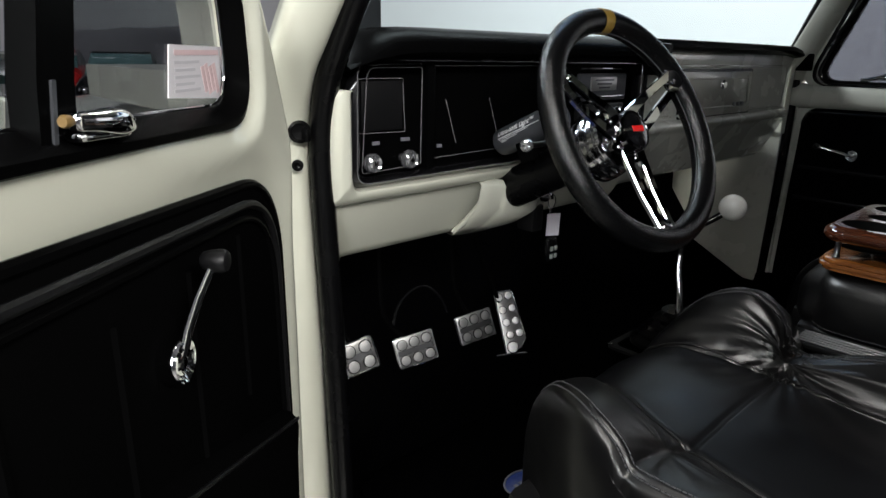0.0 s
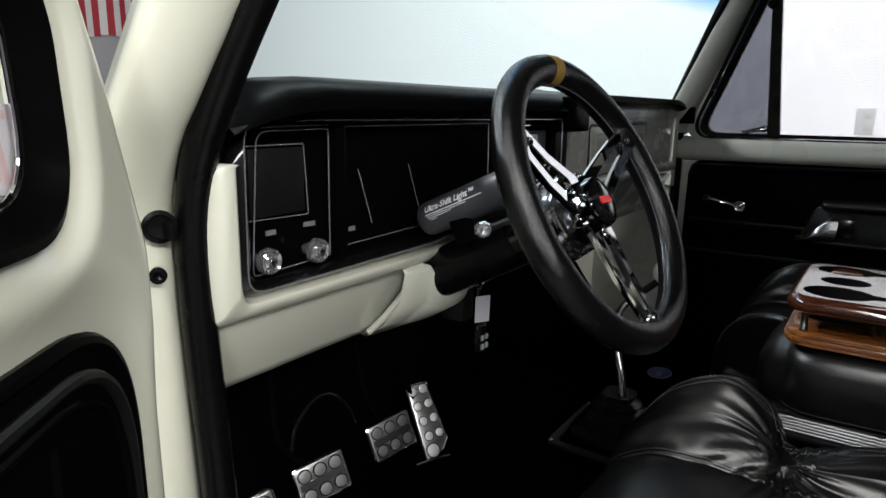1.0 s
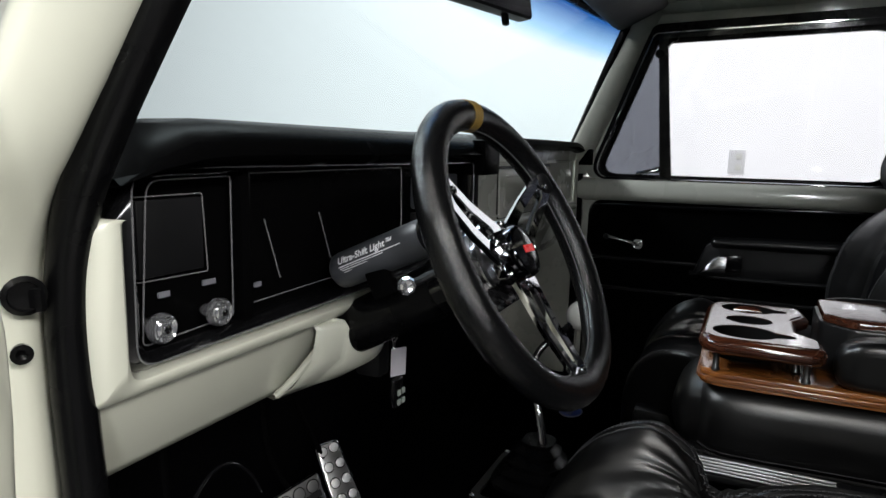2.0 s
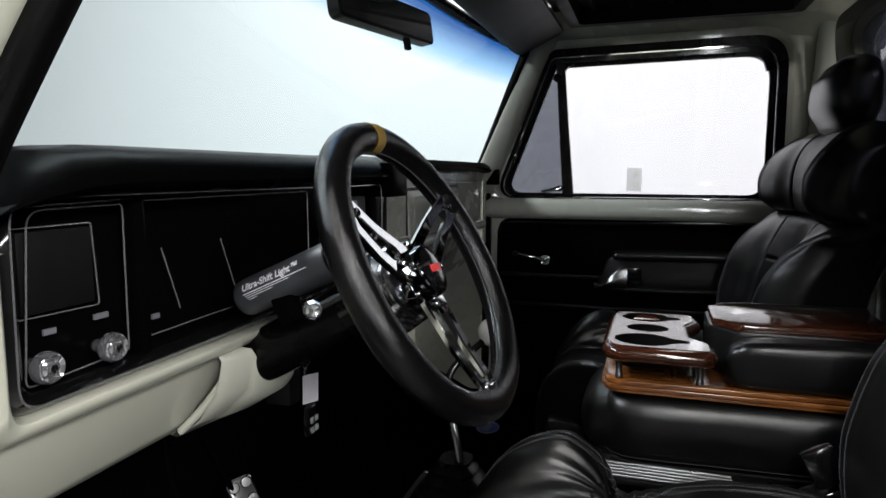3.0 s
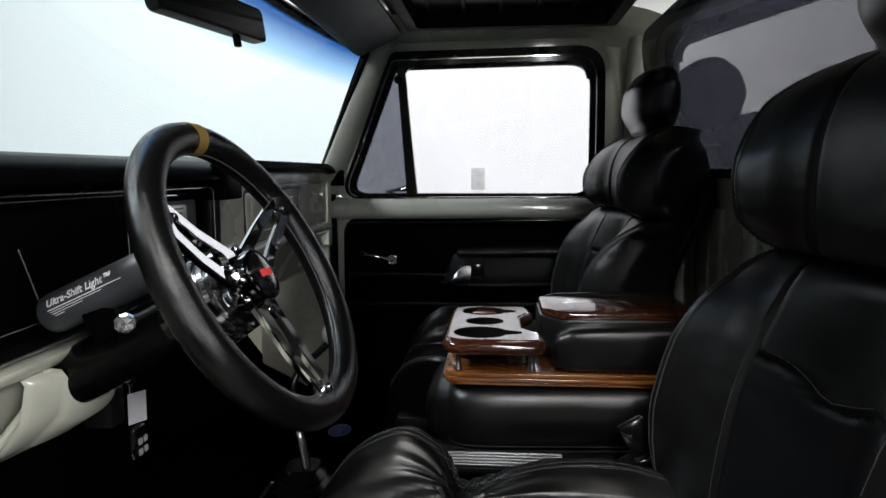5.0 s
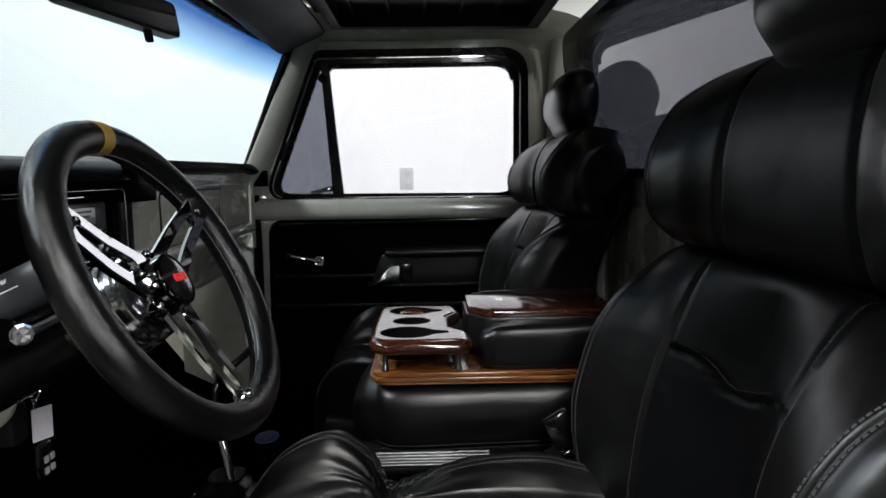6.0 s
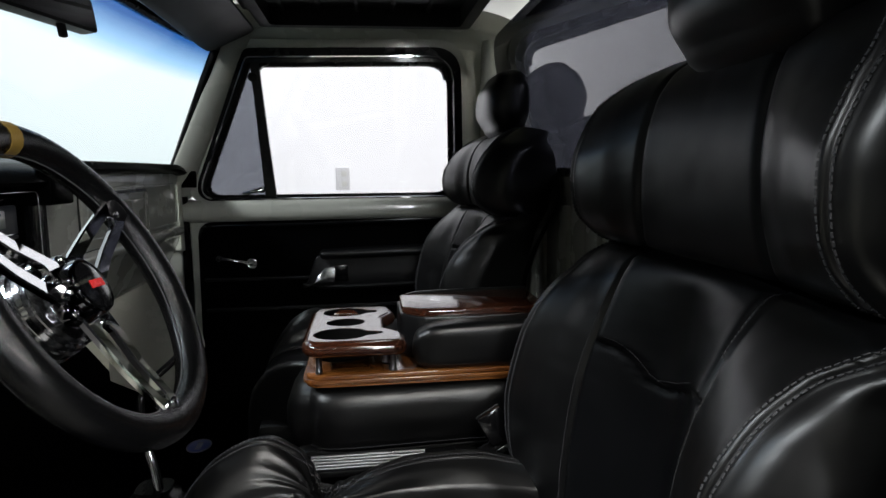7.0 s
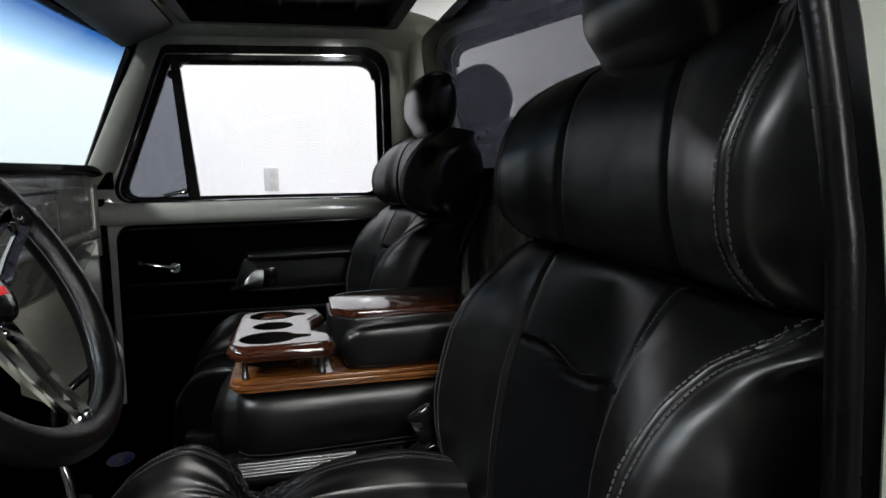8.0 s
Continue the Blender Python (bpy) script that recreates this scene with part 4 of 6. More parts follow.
# radio and heater panel on the right of the cluster
part("radio_face", box((0.155, 0.010, 0.050), pose(-0.232, 0.0, 1.462), 0.004), GREY, bezel, "grey radio face")
part("radio_display", box((0.085, 0.004, 0.026), pose(-0.235, -0.006, 1.468), 0.002), ALLOY, bezel, "pale radio display")
for i in range(3):
    part("print_bar", box((0.06 - 0.012 * i, 0.001, 0.003), pose(-0.235, -0.0085, 1.475 - 0.007 * i)), INK, bezel)
for z in (1.496, 1.444, 1.400, 1.385):
    part("chrome_strip", box((0.16, 0.004, 0.003), pose(-0.230, -0.004, z), 0.001), CHROME, bezel)
part("heater_panel", box((0.155, 0.008, 0.032), pose(-0.232, 0.001, 1.415), 0.003), MATTE, bezel)
for i in range(3):
    part("heater_lever", box((0.010, 0.014, 0.006), pose(-0.285 + 0.045 * i, -0.006, 1.415), 0.002), ALLOY, bezel)
settle(dash)
settle(bezel)

# ---- steering column, wheel, shift light ----
C = Vector((-0.513, -0.254, 1.424))
U = Vector((0.055, 0.468, 0.882)).normalized()
R = Vector((1, -0.045, 0))
R = (R - U * R.dot(U)).normalized()
N = R.cross(U)
if N.y > 0:
    N = -N

column = thing("steering_column", C - N * 0.25, "black steering column with a cream shroud below the dash", "steering column")


def on_column(s):
    return C - N * s


part("column_jacket", tube([on_column(s) for s in (0.085, 0.09, 0.12, 0.125, 0.20, 0.21, 0.34, 0.42)], lambda t: 0.031 + 0.002 * min(1, t * 2.2), 32), RUBBER, column, "black column jacket")
part("column_collar", lathe([(0.033, -0.012), (0.038, -0.010), (0.039, 0.006), (0.034, 0.010)], Matrix.Translation(on_column(0.105)) @ N.to_track_quat("Z", "Y").to_matrix().to_4x4(), 24), GLOSS, column)
rows = []
for i in range(61):
    t = i / 60
    x = -0.572 + 0.19 * t
    swell = math.sin(math.pi * min(1, max(0, t))) ** 0.6
    dip = 0.036 * max(0.0, 1 - ((x + 0.49) / 0.046) ** 2) ** 0.5
    top = 1.322 - 0.9 * dip
    f = 0.012 + 0.032 * swell
    rows.append([Vector((x, 0.02, top)), Vector((x, 0.004 - f, top - 0.002)), Vector((x, -0.002 - f, top - 0.010)), Vector((x, 0.006 - f * 0.9, 1.27 - dip * 0.5)), Vector((x, 0.03 - f * 0.6, 1.236 - dip * 0.2)), Vector((x, 0.055, 1.213 - 0.006 * swell)), Vector((x, 0.08, 1.218))])
part("column_shroud", skin(rows), CREAM, column, "cream painted column shroud", 60)
part("shroud_bead", tube(curve_points([(-0.545, -0.020, 1.322), (-0.556, -0.012, 1.295), (-0.568, 0.018, 1.252), (-0.575, 0.046, 1.222)], 6), 0.005, 8), CREAM, column)
lever = part("indicator_lever", tube(curve_points([on_column(0.09) + Vector((-0.03, 0, 0.0)), (-0.60, -0.185, 1.404), (-0.655, -0.194, 1.407), (-0.676, -0.196, 1.408)], 6), 0.0040, 8), MATTE, column, "black indicator stalk")
part("lever_knob", lathe([(0.004, -0.007), (0.0070, -0.004), (0.0088, 0.002), (0.0072, 0.007), (0.0050, 0.0085), (0.001, 0.0075)], Matrix.Translation((-0.682, -0.196, 1.408)) @ Vector((-0.75, -0.66, 0.05)).to_track_quat("Z", "Y").to_matrix().to_4x4(), 9), CRYSTAL, lever, "faceted crystal knob", 5)
part("ignition_lock", lathe([(0.012, 0), (0.013, 0.012), (0.009, 0.02), (0.001, 0.02)], Matrix.Translation((-0.44, -0.03, 1.288)) @ Vector((0.6, -0.6, -0.5)).to_track_quat("Z", "Y").to_matrix().to_4x4(), 16), CHROME, column, "chrome ignition lock")
part("column_bracket", box((0.03, 0.04, 0.05), pose(-0.425, 0.0, 1.235), 0.006), MATTE, column)
settle(column)

light = thing("shift_light", (-0.56, -0.07, 1.38), "dark grey cylindrical shift light clamped to the column", "gauge")
LA, LB = Vector((-0.548, -0.032, 1.382)), Vector((-0.566, -0.158, 1.436))
ld = (LB - LA).normalized()
lm = Matrix.Translation(LA) @ ld.to_track_quat("Z", "Y").to_matrix().to_4x4()
length = (LB - LA).length
part("light_body", lathe([(0.002, 0.0), (0.017, 0.0), (0.0205, 0.004), (0.0215, 0.010), (0.0215, length - 0.006), (0.0205, length), (0.0185, length), (0.018, length - 0.012), (0.002, length - 0.014)], lm, 32), GREY, light, "dark grey tube")
part("light_lens", lathe([(0.0178, length - 0.004), (0.0178, length - 0.002), (0.001, length - 0.001)], lm, 24), GLOSS, light)
part("clamp", box((0.016, 0.030, 0.034), Matrix.Translation(LA + ld * 0.075 + Vector((-0.006, 0, -0.032))) @ Euler((radians(-25), 0, 0)).to_matrix().to_4x4(), 0.004), PAD, light)
side = Vector((-0.80, -0.35, 0.48))
side = (side - ld * side.dot(ld)).normalized()
upd = side.cross(ld)
if upd.z < 0:
    upd = -upd


def lettering(text, size, start, rise, radius, mat, parent, name):
    """Words wrapped on the tube: along it, raised by an angle."""
    cu = bpy.data.curves.new(name, "FONT")
    cu.body, cu.size, cu.extrude, cu.offset = text, size, 0.0, 0.0003
    tmp = bpy.data.objects.new(name, cu)
    scene.collection.objects.link(tmp)
    bpy.context.view_layer.update()
    me = bpy.data.meshes.new_from_object(tmp)
    bpy.data.objects.remove(tmp)
    for v in me.vertices:
        a = (v.co.y + rise) / radius
        v.co = LA + ld * (start + v.co.x) + (side * math.cos(a) + upd * math.sin(a)) * radius
    me.materials.append(mat)
    ob = new(name, me)
    ob.parent = parent
    return ob


lettering("Ultra-Shift Light\u2122", 0.0116, 0.020, -0.002, 0.0222, LETTER, light, "lettering")
for k in range(4):
    a = (-0.0055 - 0.0024 * k) / 0.0217
    p = side * math.cos(a) + upd * math.sin(a)
    part("print_line", tube([LA + ld * (0.020 + 0.002 * k) + p * 0.0217, LA + ld * (0.116 - 0.026 * k) + p * 0.0217], 0.0005 + 0.0002 * (k == 0), 4), LETTER, light)
settle(light)

wheel = thing("steering_wheel", C, "black leather sports steering wheel with chrome slotted spokes", "steering wheel")


def on_wheel(r, deg, n=0.0):
    a = radians(deg)
    return C + (R * math.cos(a) + U * math.sin(a)) * r + N * n


RIM = 0.1600
SEAT = Vector((-0.003, 0.006, 0.0))
part("rim", tube([on_wheel(RIM, 360 * k / 72) + SEAT for k in range(72)], 0.0172, 16, closed=True), material("grained_wheel_leather", (0.003, 0.003, 0.0033), rough=0.20, spec=0.42, stain=0.1, stain_scale=9, bump=0.20, bump_scale=1100, voronoi=True), wheel, "grained black leather rim")
part("centre_mark", tube([on_wheel(RIM, 90 + k) + SEAT for k in (-3.4, -1.7, 0, 1.7, 3.4)], 0.0179, 16), YELLOW, wheel, "yellow stitched centre mark")
part("rim_stitch", tube([on_wheel(RIM - 0.0174, 360 * k / 90) + SEAT for k in range(90)], 0.0008, 5, closed=True), STITCH, wheel)
MIRROR_CHROME = material("mirror_chrome", (0.80, 0.80, 0.82), rough=0.035, metal=1.0, stain=0.03)
for deg in (-90, 30, 150):
    a = radians(deg)
    d = R * math.cos(a) + U * math.sin(a)
    s = R * -math.sin(a) + U * math.cos(a)

    def sp(u, v, n, d=d, s=s):
        return C - R * 0.005 + d * u + s * v + N * n

    def dished(u):
        return -0.0195 + 0.10 * (u - 0.024) + 0.10 * max(0.0, u - 0.088)

    us = [0.024 + 0.124 * k / 20 for k in range(21)]

    def half_out(u):
        return 0.0256 - 0.0086 * (u - 0.024) / 0.124

    def half_in(u):
        if u < 0.040 or u > 0.133:
            return 0.0
        e = min(1.0, (u - 0.040) / 0.008, (0.133 - u) / 0.006)
        return (0.0104 - 0.0052 * (u - 0.040) / 0.093) * math.sqrt(max(0.0, 1 - (1 - e) ** 2))

    # two flat bars with softened edges on either side of the long slot, closed at both ends
    bm = bmesh.new()
    for sign in (1, -1):
        rows = []
        for u in us:
            o_, i_, n0 = half_out(u), half_in(u), dished(u)
            w = 0.0011
            rows.append([sp(u, sign * v, n0 + h) for v, h in ((i_, -0.003), (i_, 0.0022), (i_ + w, 0.0040), (o_ - w, 0.0040), (o_, 0.0018), (o_, -0.003))])
        skin(rows, closed=True, caps=True, bm=bm)
    spoke = part("spoke", bm, MIRROR_CHROME, wheel, "mirror chrome slotted spoke", 12)
    part("spoke_boot", pillow([(sp(0.141, 0, -0.002), s * 0.011, N * 0.006), (sp(0.152, 0, -0.001), s * 0.022, N * 0.011)], 2.2), VINYL, spoke)
    part("spoke_screw", lathe([(0.0045, 0.0), (0.0045, 0.003), (0.003, 0.0042), (0.001, 0.0035)], Matrix.Translation(sp(0.139, 0, 0.003)) @ N.to_track_quat("Z", "Y").to_matrix().to_4x4(), 12), MIRROR_CHROME, spoke)
H = C - N * 0.026 - R * 0.005
hm = Matrix.Translation(H) @ N.to_track_quat("Z", "Y").to_matrix().to_4x4()
BLACK_CHROME = material("black_chrome", (0.16, 0.16, 0.17), rough=0.06, metal=1.0, stain=0.05)
# six-lobed clamp plate, stepped like a turned part
rows = []
for r, h in ((0.030, -0.006), (0.0385, -0.006), (0.0400, 0.006), (0.0385, 0.0095), (0.0345, 0.0108), (0.0335, 0.0085), (0.020, 0.0085)):
    rows.append([hm @ Vector(((r + 0.0022 * math.cos(6 * q)) * math.cos(q + 0.52), (r + 0.0022 * math.cos(6 * q)) * math.sin(q + 0.52), h)) for q in (2 * math.pi * k / 72 for k in range(72))])
part("clamp_plate", skin(rows, closed=True), BLACK_CHROME, wheel, "dark chrome hub plate", 30)
part("hub_adapter", lathe([(0.030, -0.004), (0.046, -0.006), (0.0475, -0.010), (0.0445, -0.0125), (0.0445, -0.0145), (0.0485, -0.0165), (0.0495, -0.0215), (0.0460, -0.024), (0.0460, -0.026), (0.0505, -0.028), (0.0515, -0.034), (0.0475, -0.0365),
                              (0.0475, -0.0385), (0.0520, -0.0405), (0.0520, -0.048), (0.045, -0.053), (0.036, -0.060), (0.032, -0.076)], hm, 56), material("turned_alloy", (0.52, 0.52, 0.54), rough=0.13, metal=1.0, stain=0.15, wear=0.05), wheel, "ribbed turned alloy hub adapter", 25)
part("horn_surround", lathe([(0.0305, 0.006), (0.0300, 0.020), (0.0285, 0.0240), (0.0262, 0.0250), (0.0250, 0.0235)], hm, 44), BLACK_CHROME, wheel, "dark chrome horn surround", 30)
cap = part("horn_button", lathe([(0.0255, 0.020), (0.0250, 0.0245), (0.018, 0.0270), (0.008, 0.0280), (0.001, 0.0283)], hm, 36), GLOSS, wheel, "gloss black horn button")
for i in range(3):
    part("red_emblem", box((0.0080, 0.0084, 0.0012), Matrix((( R.x, U.x, N.x, H.x), (R.y, U.y, N.y, H.y), (R.z, U.z, N.z, H.z), (0, 0, 0, 1))) @ pose(-0.0084 + 0.0084 * i, 0.0, 0.0280), 0.0004, 1), RED, cap, "red emblem bar")
for k in range(6):
    p = hm @ Vector((0.0362 * math.cos(math.pi * k / 3 + 0.52), 0.0362 * math.sin(math.pi * k / 3 + 0.52), 0.0095))
    part("hub_bolt", lathe([(0.0036, 0.0), (0.0036, 0.0025), (0.0028, 0.0034), (0.0016, 0.0030), (0.0004, 0.0018)], Matrix.Translation(p) @ N.to_track_quat("Z", "Y").to_matrix().to_4x4(), 12), MIRROR_CHROME, wheel)
settle(wheel)

# keys hanging from the lock
keys = thing("key_bunch", (-0.368, -0.004, 1.262), "bunch of keys with a black fob and white tag", "keys")
part("key_ring", tube([(-0.368 + 0.011 * math.cos(a), -0.004, 1.256 + 0.013 * math.sin(a)) for a in (2 * math.pi * k / 20 for k in range(20))], 0.0011, 6, closed=True), CHROME, keys, "steel ring")
part("key_chain", tube([(-0.368, -0.004, 1.262), (-0.380, -0.012, 1.275), (-0.415, -0.026, 1.286)], 0.003, 6), CHROME, keys)
part("tag", box((0.026, 0.0012, 0.044), pose(-0.368, -0.010, 1.212, 3, 0, -30), 0.0004, 1), PAPER, keys, "white paper tag")
part("key_blade", box((0.007, 0.002, 0.042), pose(-0.370, -0.004, 1.222), 0.0006, 1), CHROME, keys)
fob = part("fob", pillow([((-0.365, -0.006, 1.142), (0.011, 0, 0), (0, 0.0055, 0)), ((-0.365, -0.006, 1.160), (0.0165, 0, 0), (0, 0.007, 0)), ((-0.365, -0.006, 1.182), (0.0145, 0, 0), (0, 0.006, 0))]), GLOSS, keys, "black remote fob")
for dx in (-0.0062, 0.0062):
    for z in (1.150, 1.165):
        part("fob_button", box((0.008, 0.003, 0.009), pose(-0.365 + dx, -0.0135, z), 0.001, 1), material("pale_button", (0.30, 0.33, 0.30), rough=0.4) if dx < 0 and z < 1.16 else bpy.data.materials["pale_button"], fob)
settle(keys)

# ---- pedals ----
SMOKED = material("smoked_alloy", (0.16, 0.16, 0.165), rough=0.38, metal=1.0, stain=0.15, wear=0.1)
STUD = material("satin_alloy", (0.52, 0.52, 0.52), rough=0.40, metal=1.0, stain=0.08, wear=0.06)


def pedal(name, loop, studs, m, label, arm_pts):
    root = thing(name, m.translation, label, "pedal", "alloy pedals")
    def pl(a, b, d):
        return m @ Vector((a, -d, b))
    pad = part("pad", plate(loop, pl, 0.008, 0.003), ALLOY, root, "polished alloy pad")
    for sx, sz, r in studs:
        sm = m @ Matrix.Translation((sx, -0.008, sz)) @ Euler((radians(90), 0, 0)).to_matrix().to_4x4()
        part("stud_ring", lathe([(r * 1.16, -0.001), (r * 1.16, 0.0006), (r * 1.02, 0.0007), (r * 1.02, -0.001)], sm, 18), PAD, pad)
        part("stud", lathe([(r, -0.001), (r, 0.0018), (r * 0.95, 0.0025), (r * 0.88, 0.0026), (0.0005, 0.0025)], sm, 18), STUD, pad)
    if len(studs) < 9:
        w = max(p[0] for p in loop) - 0.005
        part("grip_strip", plate(rounded([(-w, -0.0055), (-w, 0.0055), (w, 0.0055), (w, -0.0055)], 0.002, 2), pl, 0.0086), SMOKED, pad, "dark strip between the studs")
    part("edge_rim", tube([pl(p[0], p[1], 0.007) for p in loop], 0.0018, 6, closed=True), CHROME, pad)
    part("arm", tube(curve_points(arm_pts, 6), 0.006, 8), PAD, root, "black pedal arm")
    settle(root)
    return root


def pad_place(at, right, up):
    r = Vector(right).normalized()
    n = r.cross(Vector(up)).normalized()
    u = n.cross(r)
    return Matrix(((r.x, -n.x, u.x, at[0]), (r.y, -n.y, u.y, at[1]), (r.z, -n.z, u.z, at[2]), (0, 0, 0, 1)))


two = rounded([(-0.042, -0.031), (-0.042, 0.031), (0.042, 0.031), (0.042, -0.031)], 0.006, 4)
six = [(x, z, 0.0098) for x in (-0.026, 0, 0.026) for z in (-0.016, 0.016)]
pedal("clutch_pedal", two, six, pad_place((-0.566, 0.158, 0.954), (0.92, -0.34, 0.18), (-0.12, 0.36, 0.92)), "studded alloy clutch pedal on a black arm", [(-0.566, 0.168, 0.965), (-0.600, 0.19, 1.00), (-0.618, 0.20, 1.06), (-0.620, 0.20, 1.25)])
pedal("brake_pedal", two, six, pad_place((-0.410, 0.146, 0.962), (0.93, -0.30, 0.17), (-0.12, 0.38, 0.92)), "studded alloy brake pedal on a black arm", [(-0.410, 0.16, 0.975), (-0.424, 0.19, 1.03), (-0.43, 0.20, 1.12), (-0.43, 0.20, 1.25)])
four = rounded([(-0.028, -0.026), (-0.028, 0.026), (0.028, 0.026), (0.028, -0.026)], 0.005, 4)
pedal("parking_brake_pedal", four, [(x, z, 0.0095) for x in (-0.0135, 0.0135) for z in (-0.0125, 0.0125)], pad_place((-0.784, 0.042, 1.053), (0.93, -0.25, 0.20), (0.05, 0.30, 0.95)), "small studded alloy parking brake pedal", [(-0.784, 0.052, 1.058), (-0.79, 0.10, 1.10), (-0.80, 0.14, 1.2)])
gas = rounded([(-0.021, 0.076), (0.021, 0.074), (0.033, -0.040), (0.007, -0.074), (-0.021, -0.072)], [0.008, 0.008, 0.014, 0.014, 0.006], 4)
pedal("accelerator_pedal", gas, [(-0.011 + 0.0026 * k + 0.0225 * c, 0.0625 - 0.0300 * k + 0.001 * c, 0.0086) for k in range(4) for c in (0, 1)] + [(-0.003, -0.056, 0.0125)], pad_place((-0.261, 0.179, 0.915), (0.84, -0.52, 0.15), (0.10, 0.46, 0.88)), "long studded alloy accelerator pedal", [(-0.262, 0.192, 0.92), (-0.275, 0.22, 1.0), (-0.31, 0.24, 1.1), (-0.33, 0.25, 1.25)])

cable = thing("throttle_cable", (-0.50, 0.20, 1.05), "thin black cable looping below the dash", "cable")
part("cable_run", tube(curve_points([(-0.600, 0.185, 1.005), (-0.575, 0.20, 1.035), (-0.53, 0.21, 1.055), (-0.49, 0.21, 1.052), (-0.462, 0.20, 1.025), (-0.450, 0.19, 0.99)], 6), 0.0032, 8), GLOSS, cable)
settle(cable)
cord = thing("floor_cable", (-0.22, 0.05, 0.86), "thin black cable lying on the carpet", "cable")
part("cord_run", tube(curve_points([(-0.33, 0.15, 0.862), (-0.27, 0.13, 0.858), (-0.22, 0.09, 0.860), (-0.18, 0.03, 0.870), (-0.17, -0.03, 0.885)], 6), 0.0035, 8), GLOSS, cord)
settle(cord)

# ---- seats ----
def spread(table, steps):
    """Smooth rows between table rows; each row is a list of points."""
    cols = [curve_points([r[i] for r in table], steps) for i in range(len(table[0]))]
    return [list(p) for p in zip(*cols)]


def stitches(line, r=0.0010, long=0.0040, gap=0.0018):
    """Short thread lengths along a line, joined in one mesh."""
    bm = bmesh.new()
    dist, nxt = 0.0, 0.0
    for p, q in zip(line, line[1:]):
        seg = (q - p).length
        d = (q - p).normalized() if seg > 0 else None
        while d and nxt < dist + seg:
            s = p + d * (nxt - dist)
            tube([s, s + d * long], r, 5, bm=bm)
            nxt += long + gap
        dist += seg
    return bm


def upholstery(table, seams, steps, across, crossings=(), soft=0.0012, seed=0, pleats=(), overlap=None):
    """A stitched cover through rows of points. seams: {column: (depth, width, welt)}; crossings: (row share, depth, width,
    first column, last column); pleats: (row share, column, size, length, depth) of creases that fan out from a seam."""
    rows = spread(table, steps)
    ks = [0.5 - 0.5 * math.cos(math.pi * k / across) for k in range(across)]
    grid = []
    for row in rows:
        line = []
        n = len(row)
        for i in range(n - 1):
            a, b, c, d = row[max(i - 1, 0)], row[i], row[i + 1], row[min(i + 2, n - 1)]
            for t in ks:
                line.append(0.5 * ((2 * b) + (c - a) * t + (2 * a - 5 * b + 4 * c - d) * t * t + (3 * b - a - 3 * c + d) * t ** 3))
        line.append(row[-1])
        grid.append(line)
    P = np.array([[tuple(p) for p in line] for line in grid])
    du, dv = np.gradient(P, axis=1), np.gradient(P, axis=0)
    N = np.cross(du, dv)
    N /= np.maximum(np.linalg.norm(N, axis=2, keepdims=True), 1e-9)
    if (N[len(P) // 2, P.shape[1] // 2] * np.array(OUT)).sum() < 0:
        N = -N
    arc = np.concatenate([np.zeros((len(P), 1)), np.cumsum(np.linalg.norm(np.diff(P, axis=1), axis=2), axis=1)], axis=1)
    run = np.concatenate([np.zeros((1, P.shape[1])), np.cumsum(np.linalg.norm(np.diff(P, axis=0), axis=2), axis=0)], axis=0)
    D = np.zeros(P.shape[:2])
    for col, (depth, width, welt) in seams.items():
        s = arc - arc[:, [col * across]]
        D -= depth * np.exp(-(s / width) ** 2)
        if welt:
            D += welt * (np.exp(-((s - 0.0055) / 0.003) ** 2) + np.exp(-((s + 0.0055) / 0.003) ** 2))
        lane = np.array([noise.noise((r * 55.0, seed + col * 7.3, 0.0)) + 0.6 * noise.noise((r * 120.0, seed + col * 3.1, 4.0)) for r in run[:, col * across]])
        D += 0.0008 * lane[:, None] * np.exp(-np.abs(s) / 0.016) * (np.abs(s) > 0.004)
    for share, depth, width, c0, c1 in crossings:
        k = int(share * (len(P) - 1))
        s = run - run[[k], :]
        inside = np.zeros(P.shape[1])
        inside[c0 * across:c1 * across + 1] = 1
        D -= inside[None, :] * depth * np.exp(-(s / width) ** 2)
    for share, col, size, length, depth in pleats:
        k = int(share * (len(P) - 1))
        s, r = arc - arc[:, [col * across]], run - run[[k], :]
        ang, dist = np.arctan2(r, np.abs(s) + 1e-4), np.hypot(r, s)
        D += depth * np.sin(ang * size + 1.7 * np.sin(ang * 3.1)) * np.clip(dist / 0.02, 0, 1) * np.exp(-(dist / length) ** 2)
    if overlap:
        D += overlap(P)
    if soft:
        flat = P.reshape(-1, 3)
        v = np.array([noise.noise(Vector(p) * 13 + Vector((seed, 0, 0))) + 0.45 * noise.noise(Vector(p) * 31 + Vector((0, seed, 0)))
                      - 0.35 * abs(noise.noise(Vector((p[0] * 26, p[1] * 26, p[2] * 60 + seed)))) for p in flat])
        D += soft * v.reshape(D.shape)
    return P + N * D[:, :, None], N, across


def panel(cover, c0, c1):
    P, N, n = cover
    bm = bmesh.new()
    part_grid = P[:, c0 * n:c1 * n + 1]
    skin([[Vector(p) for p in row] for row in part_grid], bm=bm)
    return bm


